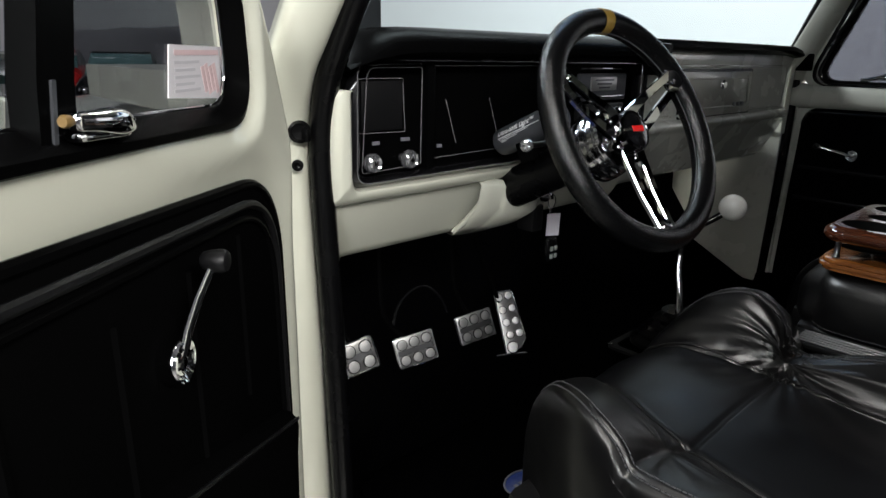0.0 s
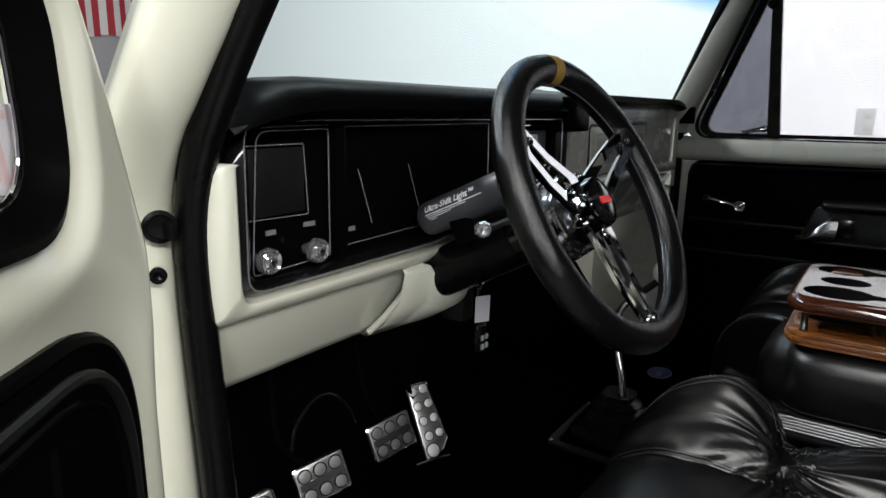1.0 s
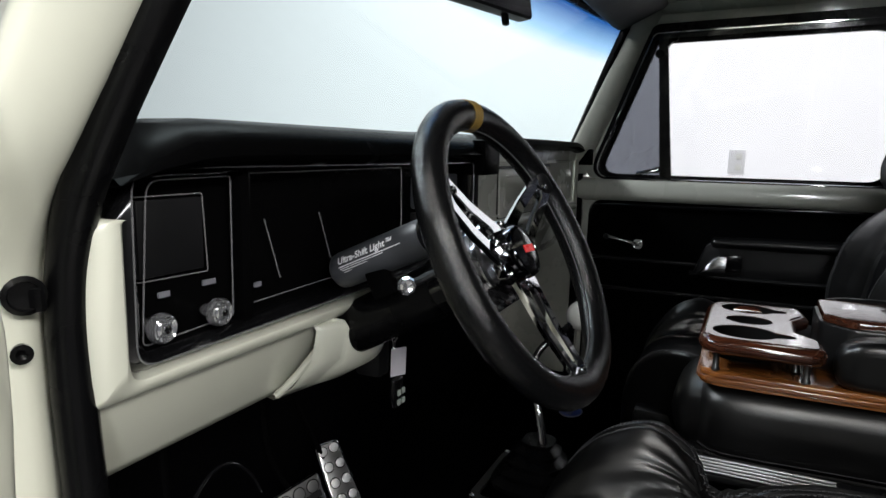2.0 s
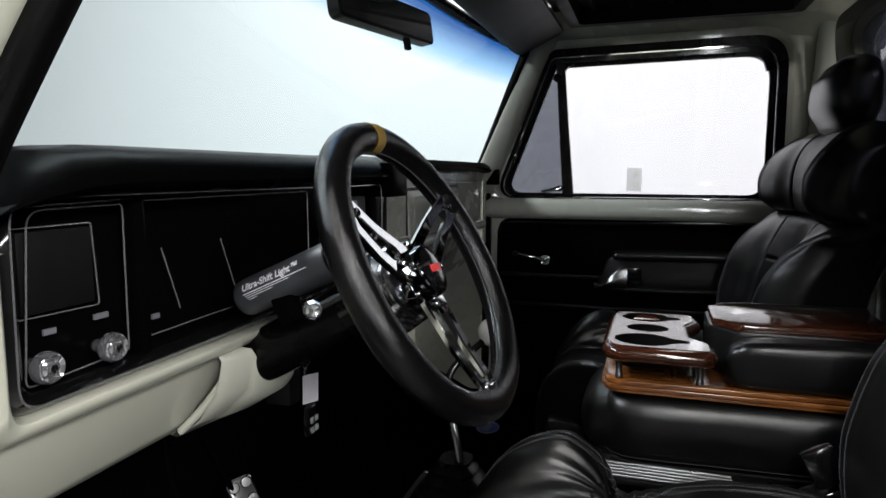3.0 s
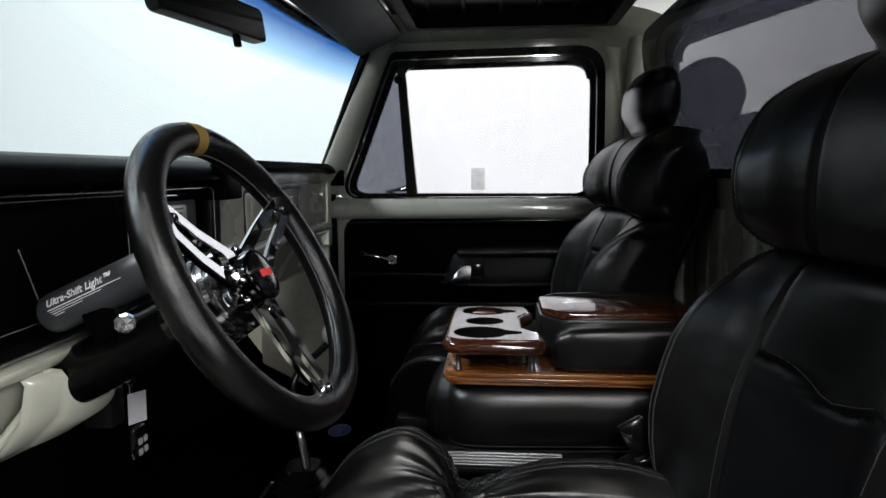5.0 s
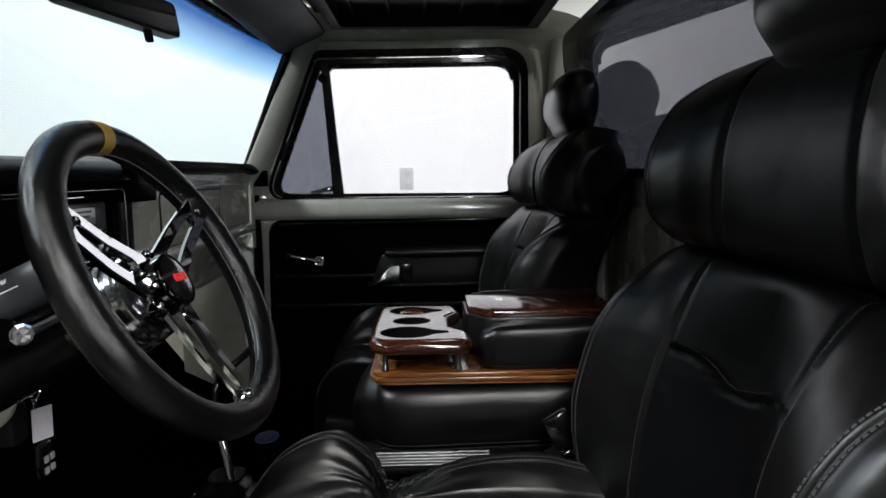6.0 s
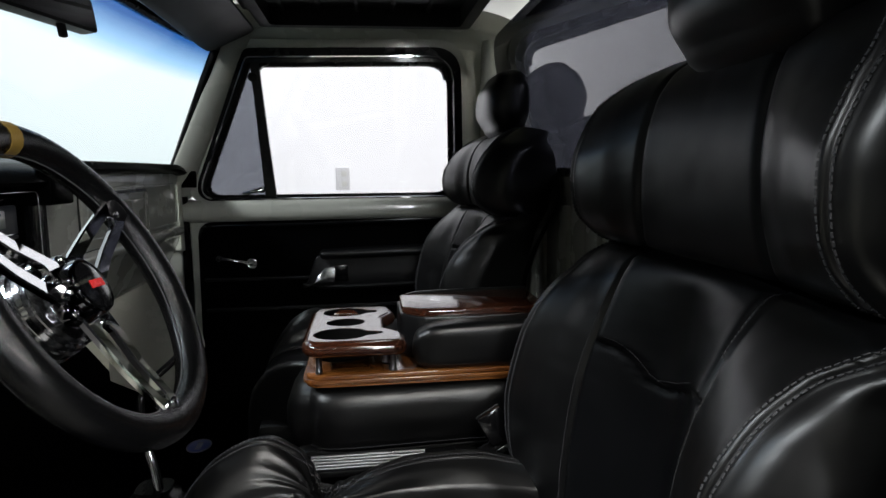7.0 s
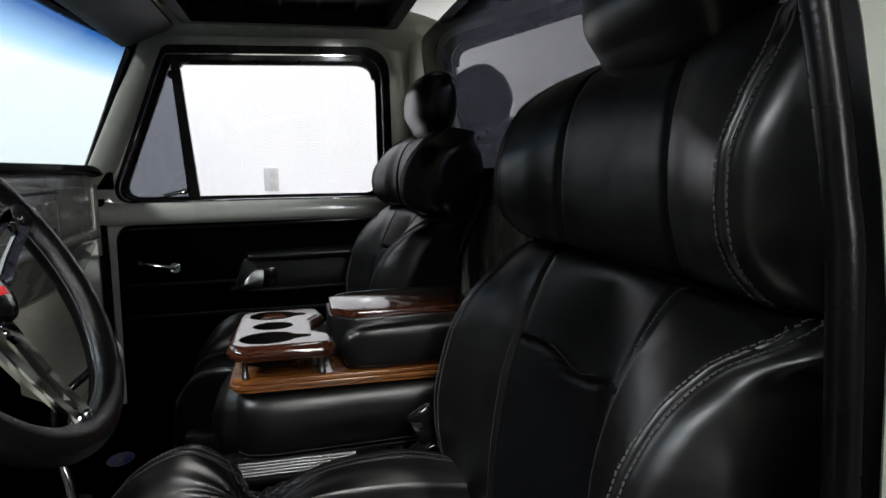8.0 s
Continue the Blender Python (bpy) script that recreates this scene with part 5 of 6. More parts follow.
def seam_line(cover, col, off, r0, r1, lift=0.0002):
    """A line on the cover beside a seam column, at a distance off (signed) from it."""
    P, N, n = cover
    a, b = int(r0 * (len(P) - 1)), int(r1 * (len(P) - 1))
    out = []
    for i in range(a, b + 1):
        row = P[i]
        j, d, step = col * n, 0.0, 1 if off > 0 else -1
        while d < abs(off) and 0 < j + step < len(row) - 1:
            d += float(np.linalg.norm(row[j + step] - row[j]))
            j += step
        out.append(Vector(row[j]) + Vector(N[i, j]) * lift)
    return out


OUT = (0, 1, 0)


def seat(xc, label, near, low=0.0, fwd=0.0, head_u=-0.012, head_z=0.0, dy=0.0, sink=0.0):
    global OUT
    root = thing("bucket_seat", (xc, -0.55, 0.80), label, "car seat", "front bucket seats")
    X, Y = Vector((1, 0, 0)), Vector((0, 1, 0))

    def drop(z):
        return z + low * min(1.0, max(0.0, (z - 1.43) / 0.18))

    mid = -0.017 if near else 0.0

    def rear(z):
        """Where the back of the seat ends: the passenger's leans further back."""
        return -0.935 if near else float(np.interp(z, (1.0, 1.25, 1.40, 1.50), (-0.825, -0.846, -0.880, -0.935)))

    def slim(z):
        """The side towards the console is narrower round the driver's shoulder."""
        return float(np.interp(z, (1.20, 1.32, 1.36, 1.39, 1.413, 1.434, 1.4345, 1.45, 1.47, 1.50, 1.62), (1.0, 0.95, 0.93, 0.88, 0.81, 0.75, 0.80, 0.84, 0.90, 0.92, 0.95))) if near else 1.0

    def back_row(z, us, yc, ys, uc, ycr, wide, tail, swell=0.0):
        """us, ys: inner seam; uc, ycr: crest seam; wide: half width of the flank; tail: how far back the flank turns."""
        tip = rear(z)
        half = [(tail, tip - dy), (wide, max(ycr - 0.075, tip + 0.013 - dy)), (uc + 0.032, max(ycr - 0.016, tip + 0.017 - dy)), (uc, ycr), ((uc + us) / 2, ycr * 0.45 + ys * 0.55 + 0.006), (us, ys)]
        lean = [0, 0, 0, 0, mid * 0.5, mid]
        half = [(u, y + dy) for u, y in half]
        thin = [slim(z)] * 4 + [(1 + slim(z)) / 2, 1.0]
        pts = [Vector((xc + u * f + k, y, drop(z))) for (u, y), k, f in zip(half, lean, thin)]
        pts.append(Vector((xc + mid, yc + dy, drop(z))))
        half[-1] = (us - 0.006, ys + dy + swell)
        half[-2] = (half[-2][0], half[-2][1] + swell * 0.5)
        pts += [Vector((xc - u + k * 0.6, y, drop(z))) for (u, y), k in zip(reversed(half), reversed(lean))]
        top = min(1.0, max(0.0, (z - 1.55) / 0.09))
        for i, k in ((0, 0.022), (1, 0.008), (-1, 0.022), (-2, 0.008)):
            pts[i].z -= k * top
        return pts

    part("seat_base", box((0.46, 0.50, 0.18), pose(xc, -0.52, 0.89), 0.02), VINYL, root, "black plinth")
    OUT = (0, 1, 0)
    lower = [back_row(z, us, yc, ys, uc, ycr + fwd * 0.6, 0.298, 0.275, swell if near else 0.0) for z, us, yc, ys, uc, ycr, swell in (
        (1.00, 0.135, -0.795, -0.765, 0.225, -0.765, 0.0), (1.06, 0.137, -0.795, -0.755, 0.228, -0.742, 0.004), (1.12, 0.139, -0.803, -0.757, 0.236, -0.718, 0.006),
        (1.20, 0.140, -0.817, -0.766, 0.240, -0.712, 0.008), (1.27, 0.140, -0.830, -0.779, 0.244, -0.725, 0.012), (1.32, 0.140, -0.840, -0.795, 0.245, -0.742, 0.015),
        (1.36, 0.140, -0.846, -0.811, 0.247, -0.768, 0.013), (1.39, 0.139, -0.849, -0.824, 0.256, -0.800, 0.009), (1.413, 0.138, -0.852, -0.837, 0.280, -0.830, 0.004), (1.434, 0.137, -0.862, -0.855, 0.284, -0.868, 0.0))]
    seams = {3: (0.0030, 0.0022, 0.0016), 5: (0.0040, 0.003, 0.0), 7: (0.0040, 0.003, 0.0), 9: (0.0030, 0.0022, 0.0016)}
    wave = [(-0.40, 1.345), (-0.13, 1.338), (-0.072, 1.321), (-0.02, 1.302), (0.012, 1.294), (0.028, 1.297), (0.042, 1.305), (0.062, 1.315), (0.085, 1.320), (0.12, 1.321), (0.40, 1.320)]

    def lapped(P):
        """The upper panel lies over the lower one along a curved edge."""
        s = P[:, :, 2] - np.interp(P[:, :, 0] - xc, [w[0] for w in wave], [w[1] for w in wave])
        inside = (np.abs(P[:, :, 0] - xc - mid) < 0.134) * 1.0
        return inside * (0.0055 / (1 + np.exp(-s / 0.0012)) * np.exp(-np.clip(s, 0, 1) / 0.06) - 0.0040 * np.exp(-((s + 0.004) / 0.003) ** 2))

    cover = upholstery(lower, seams, 13, 16, ((1.0, 0.010, 0.010, 0, 12),), 0.0012, 3.0 + xc, overlap=lapped)
    m = part("back_centre", panel(cover, 5, 7), LEATHER_SOFT, root, "smooth black leather back panel", 60)
    P = cover[0]
    edge = []
    for col in range(5 * 16 + 2, 7 * 16 - 1):
        x = P[60, col, 0] - xc
        z = np.interp(x, [w[0] for w in wave], [w[1] for w in wave])
        row = int(np.argmin(np.abs(P[:, col, 2] - z - 0.006)))
        edge.append(Vector((P[60, col, 0], P[row, col, 1] + 0.0002, z + 0.006)))
    part("wavy_seam", stitches(edge, 0.0007, 0.003), STITCH, m, "curved stitched seam")
    for c0, c1, s in ((3, 5, 1), (7, 9, -1)):
        b = part("back_bolster", panel(cover, c0, c1), LEATHER, root, "rounded black leather back bolster", 60)
        f = part("bolster_flank", panel(cover, 0, 3) if s > 0 else panel(cover, 9, 12), LEATHER, root, "black leather bolster side", 60)
        col = 3 if s > 0 else 9
        for off in (0.0062, -0.0062):
            part("stitching", stitches(seam_line(cover, col, off, 0.05, 0.97)), STITCH, b if off * s > 0 else f)
        col = 5 if s > 0 else 7
        part("stitching", stitches(seam_line(cover, col, -0.006 * s, 0.05, 0.97), 0.0006, 0.003), STITCH, b)
    upper = [back_row(z, us, yc, ys, uc, ycr + fwd, wide, tail - 0.045) for z, us, yc, ys, uc, ycr, wide, tail in (
        (1.426, 0.132, -0.872, -0.868, 0.255, -0.880, 0.292, 0.28), (1.438, 0.130, -0.856, -0.852, 0.258, -0.838, 0.304, 0.285), (1.465, 0.126, -0.848, -0.844, 0.256, -0.812, 0.305, 0.285),
        (1.50, 0.122, -0.846, -0.840, 0.254, -0.804, 0.310, 0.29), (1.54, 0.120, -0.846, -0.840, 0.253, -0.806, 0.308, 0.29), (1.58, 0.118, -0.850, -0.846, 0.254, -0.822, 0.302, 0.28),
        (1.615, 0.114, -0.860, -0.858, 0.250, -0.846, 0.288, 0.265), (1.640, 0.108, -0.878, -0.878, 0.220, -0.878, 0.250, 0.235), (1.655, 0.10, -0.905, -0.905, 0.195, -0.910, 0.215, 0.205))]
    seams = {3: (0.0028, 0.0022, 0.0015), 5: (0.0055, 0.005, 0.0), 7: (0.0055, 0.005, 0.0), 9: (0.0028, 0.0022, 0.0015)}
    cover = upholstery(upper, seams, 10, 16, ((0.0, 0.006, 0.008, 0, 12),), 0.0010, 9.0 + xc)
    part("shoulder_centre", panel(cover, 5, 7), LEATHER_SOFT, root, "smooth black leather shoulder panel", 60)
    for c0, c1, s in ((3, 5, 1), (7, 9, -1)):
        b = part("shoulder_wing", panel(cover, c0, c1), LEATHER, root, "padded black leather shoulder wing", 60)
        f = part("wing_flank", panel(cover, 0, 3) if s > 0 else panel(cover, 9, 12), LEATHER, root, "black leather wing side", 60)
        col = 3 if s > 0 else 9
        for off in (0.0062, -0.0062):
            part("stitching", stitches(seam_line(cover, col, off, 0.08, 0.92)), STITCH, b if off * s > 0 else f)
    # headrest
    head = [((head_u, -0.888, 1.665 + low + head_z), X * 0.108, Y * 0.040), ((head_u, -0.884, 1.70 + low + head_z), X * 0.118, Y * 0.055), ((head_u, -0.886, 1.75 + low + head_z), X * 0.117, Y * 0.053), ((head_u, -0.890, 1.772 + low + head_z), X * 0.108, Y * 0.042)]
    part("headrest", pillow([((c[0] + xc, c[1] + dy * 0.5, c[2]), a, b) for c, a, b in head], 3.3, 44, wrinkle=0.0005, seed=31), LEATHER, root, "padded black leather headrest", 80)
    for u in (-0.05, 0.05):
        part("headrest_post", tube([(xc + u + head_u, -0.892, 1.62 + low), (xc + u + head_u, -0.892, 1.68 + low)], 0.006, 10), CHROME, root, "chrome post")
    part("back_shell", pillow([((xc, rear(1.0) + 0.006, 1.0), X * 0.272, Y * 0.028), ((xc, rear(1.3) + 0.004, 1.3), X * 0.276, Y * 0.026), ((xc, -0.926, 1.50 + low), X * 0.27, Y * 0.024), ((xc, -0.926, 1.60 + low), X * 0.20, Y * 0.018)], 3.5), VINYL, root, "black seat back shell")

    # cushion: rows from the front edge to the back
    OUT = (0, 0, 1)

    def cushion_row(y, zc, inner, outer, front=0.0):
        (ua, za, ub, zb), (uc, zc2, ud, zd) = inner, outer
        a = [(ub + 0.070, zb - 0.19), (ub + 0.078, zb - 0.085), (ub + 0.048, zb - 0.016), (ub, zb), (ub * 0.45 + ua * 0.55, zb * 0.55 + za * 0.45 + 0.006), (ua, za)]
        b = [(ud + 0.020, zd - 0.19), (ud + 0.026, zd - 0.085), (ud + 0.020, zd - 0.018), (ud, zd), (ud * 0.45 + uc * 0.55, zd * 0.55 + zc2 * 0.45 + 0.006), (uc, zc2)]
        return [Vector((xc + u, y, z - sink)) for u, z in a] + [Vector((xc + (ua - uc) / 2, y, zc - sink))] + [Vector((xc - u, y, z - sink)) for u, z in reversed(b)]

    rows = [cushion_row(*r) for r in (
        (-0.232, 0.99, (0.120, 0.990, 0.185, 1.000), (0.040, 0.985, 0.105, 0.99)), (-0.240, 1.03, (0.128, 1.030, 0.195, 1.040), (0.042, 1.03, 0.125, 1.035)), (-0.258, 1.066, (0.134, 1.060, 0.202, 1.085), (0.045, 1.058, 0.148, 1.080)),
        (-0.300, 1.088, (0.138, 1.082, 0.206, 1.142), (0.052, 1.080, 0.175, 1.126)), (-0.345, 1.092, (0.142, 1.086, 0.208, 1.170), (0.068, 1.086, 0.203, 1.146)), (-0.385, 1.092, (0.145, 1.086, 0.210, 1.174), (0.088, 1.086, 0.224, 1.150)),
        (-0.425, 1.091, (0.146, 1.085, 0.210, 1.148), (0.103, 1.085, 0.236, 1.136)), (-0.452, 1.089, (0.147, 1.083, 0.210, 1.104), (0.112, 1.083, 0.243, 1.118)), (-0.485, 1.088, (0.147, 1.082, 0.210, 1.106), (0.118, 1.082, 0.246, 1.116)),
        (-0.56, 1.083, (0.147, 1.078, 0.210, 1.130), (0.130, 1.078, 0.242, 1.118)), (-0.66, 1.078, (0.146, 1.074, 0.208, 1.136), (0.138, 1.074, 0.236, 1.118)), (-0.74, 1.074, (0.145, 1.070, 0.208, 1.118), (0.140, 1.070, 0.228, 1.114)), (-0.82, 1.070, (0.14, 1.066, 0.205, 1.110), (0.14, 1.066, 0.22, 1.106)))]
    seams = {3: (0.0026, 0.0022, 0.0014), 5: (0.0050, 0.0035, 0.0), 7: (0.0050, 0.0035, 0.0), 9: (0.0026, 0.0022, 0.0014)}
    share = 7 / 12
    cover = upholstery(rows, seams, 12, 16, ((share, 0.0030, 0.004, 5, 7), (share, 0.0035, 0.010, 2, 5), (share, 0.003, 0.009, 7, 10)), 0.0013, 17.0 + xc,
                       ((share, 4, 26.0, 0.120, 0.0020), (share, 8, 15.0, 0.060, 0.0009)))
    c = part("cushion", panel(cover, 5, 7), LEATHER_SOFT, root, "smooth black leather seat centre", 60)
    for c0, c1, s in ((3, 5, 1), (7, 9, -1)):
        b = part("cushion_bolster", panel(cover, c0, c1), LEATHER, root, "creased black leather cushion bolster", 60)
        f = part("cushion_flank", panel(cover, 0, 3) if s > 0 else panel(cover, 9, 12), LEATHER, root, "black leather cushion side", 60)
        part("piping", tube(seam_line(cover, 5 if s > 0 else 7, -0.004 * s, 0.12, 0.98, 0.0012), 0.0022, 8), LEATHER, b, "black leather piping")
        col = 3 if s > 0 else 9
        for off in (0.0062, -0.0062):
            part("stitching", stitches(seam_line(cover, col, off, 0.2, 0.97)), STITCH, b if off * s > 0 else f)
    settle(root)
    return root


seat(-0.55, "black leather driver's bucket seat with stitched bolsters", True, head_u=-0.058, head_z=-0.020)
seat(0.43, "black leather passenger bucket seat with stitched bolsters", False, -0.035, 0.015, dy=0.042, sink=0.035)


def surface_line(secs, deg, t0, t1, power=2.6, lift=0.001, steps=36):
    """Points on a pillow's skin at a constant angle, between two shares of its length."""
    cs = curve_points([s[0] for s in secs], 12)
    aa = curve_points([s[1] for s in secs], 12)
    bb = curve_points([s[2] for s in secs], 12)
    out = []
    for k in range(steps + 1):
        t = t0 + (t1 - t0) * k / steps
        f = t * (len(cs) - 1)
        i = min(int(f), len(cs) - 2)
        f -= i
        c, a, b = (v[i].lerp(v[i + 1], f) for v in (cs, aa, bb))
        g = radians(deg(k / steps) if callable(deg) else deg)
        ct, st = math.cos(g), math.sin(g)
        p = a * math.copysign(abs(ct) ** (2 / power), ct) + b * math.copysign(abs(st) ** (2 / power), st)
        out.append(c + p + p.normalized() * lift)
    return out


# ---- centre console ----
console = thing("centre_console", (-0.09, -0.60, 0.95), "black leather centre console with an oak deck", "console")
low = [((-0.092, -0.422, 1.135), (0.10, 0, 0), (0, 0, 0.058)), ((-0.092, -0.46, 1.137), (0.122, 0, 0), (0, 0, 0.066)), ((-0.092, -0.60, 1.140), (0.124, 0, 0), (0, 0, 0.066)), ((-0.092, -0.80, 1.145), (0.124, 0, 0), (0, 0, 0.066))]
part("console_body", pillow(low, 3.6, 36), LEATHER, console, "padded black leather sides", 80)
part("console_plinth", box((0.23, 0.42, 0.22), pose(-0.092, -0.61, 0.99), 0.02), VINYL, console)
line = surface_line(low, 180 + 20, 0.02, 0.98, 3.6, 0.001)
part("hem_stitching", stitches(line, 0.0007), STITCH, console)
part("hem", tube([p - Vector((0, 0, 0.008)) for p in line], 0.003, 6), LEATHER, console)
def board(inset):
    return rounded([(-0.212 + inset, -0.414 - inset), (0.028 - inset, -0.414 - inset), (0.028 - inset, -0.82), (-0.212 + inset, -0.82)], [0.035, 0.035, 0.005, 0.005], 6)
for i, (z, ins) in enumerate(((1.199, 0.004), (1.2055, 0.0), (1.212, 0.004))):
    part("oak_deck", plate(board(ins), lambda a, b, d, z=z: Vector((a, b, z + d)), 0.0052, 0.0014), WOOD, console, "varnished oak deck")
settle(console)


def holed_plate(outer, holes, place, depth):
    bm = bmesh.new()
    for d in (0.0, depth):
        edges = []
        for loop in (outer, *holes):
            vs = [bm.verts.new(place(p[0], p[1], d)) for p in loop]
            edges += [bm.edges.new((vs[i], vs[(i + 1) % len(vs)])) for i in range(len(vs))]
        made = bmesh.ops.triangle_fill(bm, use_beauty=True, edges=edges)["geom"]
        wrong = [f for f in made if isinstance(f, bmesh.types.BMFace) and any(within(h, f.calc_center_median().xy) for h in holes)]
        bmesh.ops.delete(bm, geom=wrong, context="FACES_ONLY")
    for loop in (outer, *holes):
        n = len(loop)
        for i in range(n):
            p, q = loop[i], loop[(i + 1) % n]
            bm.faces.new([bm.verts.new(v) for v in (place(p[0], p[1], 0), place(q[0], q[1], 0), place(q[0], q[1], depth), place(p[0], p[1], depth))])
    bmesh.ops.remove_doubles(bm, verts=bm.verts, dist=1e-5)
    return bm


tray = thing("cup_holder_tray", (-0.09, -0.49, 1.218), "polished burl wood tray with three cup holes on the console", "tray")
rim = rounded([(-0.208, -0.425), (0.032, -0.425), (0.032, -0.552), (-0.012, -0.556), (-0.050, -0.536), (-0.130, -0.536), (-0.165, -0.566), (-0.208, -0.566)], [0.028, 0.028, 0.012, 0.02, 0.02, 0.02, 0.02, 0.010], 5)


def keyhole(cx, cy, r, tail):
    pts = []
    for k in range(28):
        a = -math.pi / 2 + radians(24) + (2 * math.pi - 2 * radians(24)) * k / 27
        pts.append((cx + r * math.cos(a), cy + r * math.sin(a)))
    if tail:
        w = 0.010
        pts += [(cx - w, cy - r - tail * 0.6), (cx - w * 0.6, cy - r - tail), (cx + w * 0.6, cy - r - tail), (cx + w, cy - r - tail * 0.6)]
    else:
        pts += [(cx + r * math.cos(a), cy + r * math.sin(a)) for a in (radians(-106), radians(-90), radians(-74))]
    return pts


holes = [[(x, -0.482 + (y + 0.482) * 1.2) for x, y in keyhole(*v)] for v in ((-0.006, -0.478, 0.034, 0.014), (-0.086, -0.480, 0.0275, 0.0), (-0.164, -0.476, 0.037, 0.018))]
part("tray_top", holed_plate(rim, holes, lambda a, b, d: Vector((a, b, 1.250 + d)), 0.022), BURL, tray, "polished burl wood top")
part("tray_edge", tube([Vector((p[0], p[1], 1.2585)) for p in rim], 0.0118, 12, closed=True), BURL, tray)
for loop in holes:
    mid = Vector((sum(p[0] for p in loop) / len(loop), sum(p[1] for p in loop) / len(loop)))
    rows = [[Vector((*(mid + (Vector(p) - mid) * k), z)) for p in loop] for k, z in ((0.985, 1.2712), (0.97, 1.266), (0.955, 1.240), (0.5, 1.2385), (0.001, 1.2385))]
    part("cup_floor", plate([mid + (Vector(p) - mid) * 0.97 for p in loop], lambda a, b, d: Vector((a, b, 1.2360 + d)), 0.0015), WELL, tray, "black cup floor")
    part("cup_liner", skin(rows, closed=True), WELL, tray, "black cup liner")
for x, y in ((-0.195, -0.44), (0.02, -0.44), (-0.195, -0.555), (0.02, -0.545), (-0.15, -0.545), (-0.04, -0.52)):
    part("tray_post", lathe([(0.006, 0), (0.006, 0.004), (0.0045, 0.006), (0.0045, 0.030), (0.006, 0.032)], pose(x, y, 1.2185), 12), RIBBED, tray, "dull steel post")
settle(tray)

lid = thing("armrest_lid", (-0.09, -0.70, 1.218), "black leather armrest lid with a burl wood inlay", "armrest")
part("near_roll", pillow([((-0.174, -0.605, 1.248), (0.024, 0, 0), (0, 0, 0.030)), ((-0.174, -0.64, 1.251), (0.030, 0, 0), (0, 0, 0.036)), ((-0.174, -0.82, 1.254), (0.030, 0, 0), (0, 0, 0.038))], 4.6, 36), LEATHER, lid, "padded black leather edge", 80)
part("far_roll", pillow([((0.018, -0.585, 1.258), (0.010, 0, 0), (0, 0, 0.034)), ((0.020, -0.62, 1.262), (0.012, 0, 0), (0, 0, 0.040)), ((0.020, -0.82, 1.264), (0.012, 0, 0), (0, 0, 0.040))], 3.0, 28), LEATHER, lid, "padded black leather edge", 80)
inlay = rounded([(-0.140, -0.606), (-0.105, -0.572), (0.006, -0.572), (0.010, -0.82), (-0.140, -0.82)], [0.02, 0.03, 0.01, 0.002, 0.002], 6)
part("lid_body", plate(inlay, lambda a, b, d: Vector((a, b, 1.2185 + d)), 0.070, 0.004), LEATHER, lid, "black leather lid")
part("inlay", plate([(p[0] * 1.0, p[1] - 0.004) for p in inlay], lambda a, b, d: Vector((a, b, 1.2890 + d)), 0.011, 0.005), BURL, lid, "burl wood top")
settle(lid)

belt = thing("seat_belt_buckle", (-0.272, -0.70, 1.12), "black seat belt buckle beside the driver's cushion", "seat belt")
part("buckle_body", box((0.022, 0.042, 0.050), pose(-0.264, -0.704, 1.146, -28, 8, 0), 0.006), GLOSS, belt, "black buckle")
part("buckle_tongue", box((0.014, 0.030, 0.010), pose(-0.268, -0.718, 1.112, -28, 8, 0), 0.002), CHROME, belt)
part("belt_webbing", box((0.006, 0.046, 0.16), pose(-0.262, -0.735, 1.05, -28, 0, 0), 0.002), VINYL, belt)
settle(belt)

track = thing("ribbed_trim_strip", (-0.235, -0.50, 1.09), "ribbed bright trim strip beside the console", "trim")
part("strip_base", box((0.060, 0.26, 0.010), pose(-0.240, -0.52, 1.088), 0.003), VINYL, track)
for i in range(5):
    part("rib", tube([(-0.262 + 0.010 * i, -0.425, 1.0945), (-0.262 + 0.010 * i, -0.600, 1.0945)], 0.0024, 8), RIBBED, track)
settle(track)

# ---- gear lever ----
gear = thing("gear_lever", (-0.15, -0.16, 0.93), "chrome gear lever with a white ball knob and rubber boot", "gear lever")
frame_o = rounded([(-0.250, -0.255), (-0.250, -0.075), (-0.060, -0.075), (-0.060, -0.255)], 0.02, 4)
frame_i = rounded([(-0.236, -0.241), (-0.236, -0.089), (-0.074, -0.089), (-0.074, -0.241)], 0.016, 4)
part("boot_plate", ring(frame_o, frame_i, lambda a, b, d: Vector((a, b, 0.945 + d)), 0.006), MATTE, gear, "black boot plate")
boot = []
for k in range(10):
    r = 0.074 - 0.0055 * k + (0.004 if k % 2 else -0.003)
    boot.append([Vector((-0.155 + 0.002 * k + r * math.copysign(abs(math.cos(a)) ** 0.7, math.cos(a)), -0.165 + r * math.copysign(abs(math.sin(a)) ** 0.7, math.sin(a)), 0.957 + 0.0075 * k)) for a in (2 * math.pi * j / 28 for j in range(28))])
part("boot", skin(boot, closed=True, caps=True), RUBBER, gear, "black pleated rubber boot")
part("lever", tube(curve_points([(-0.152, -0.180, 0.99), (-0.140, -0.168, 1.05), (-0.128, -0.152, 1.10), (-0.118, -0.146, 1.135)], 6), lambda t: 0.0085 - 0.002 * t, 12), CHROME, gear, "chrome lever")
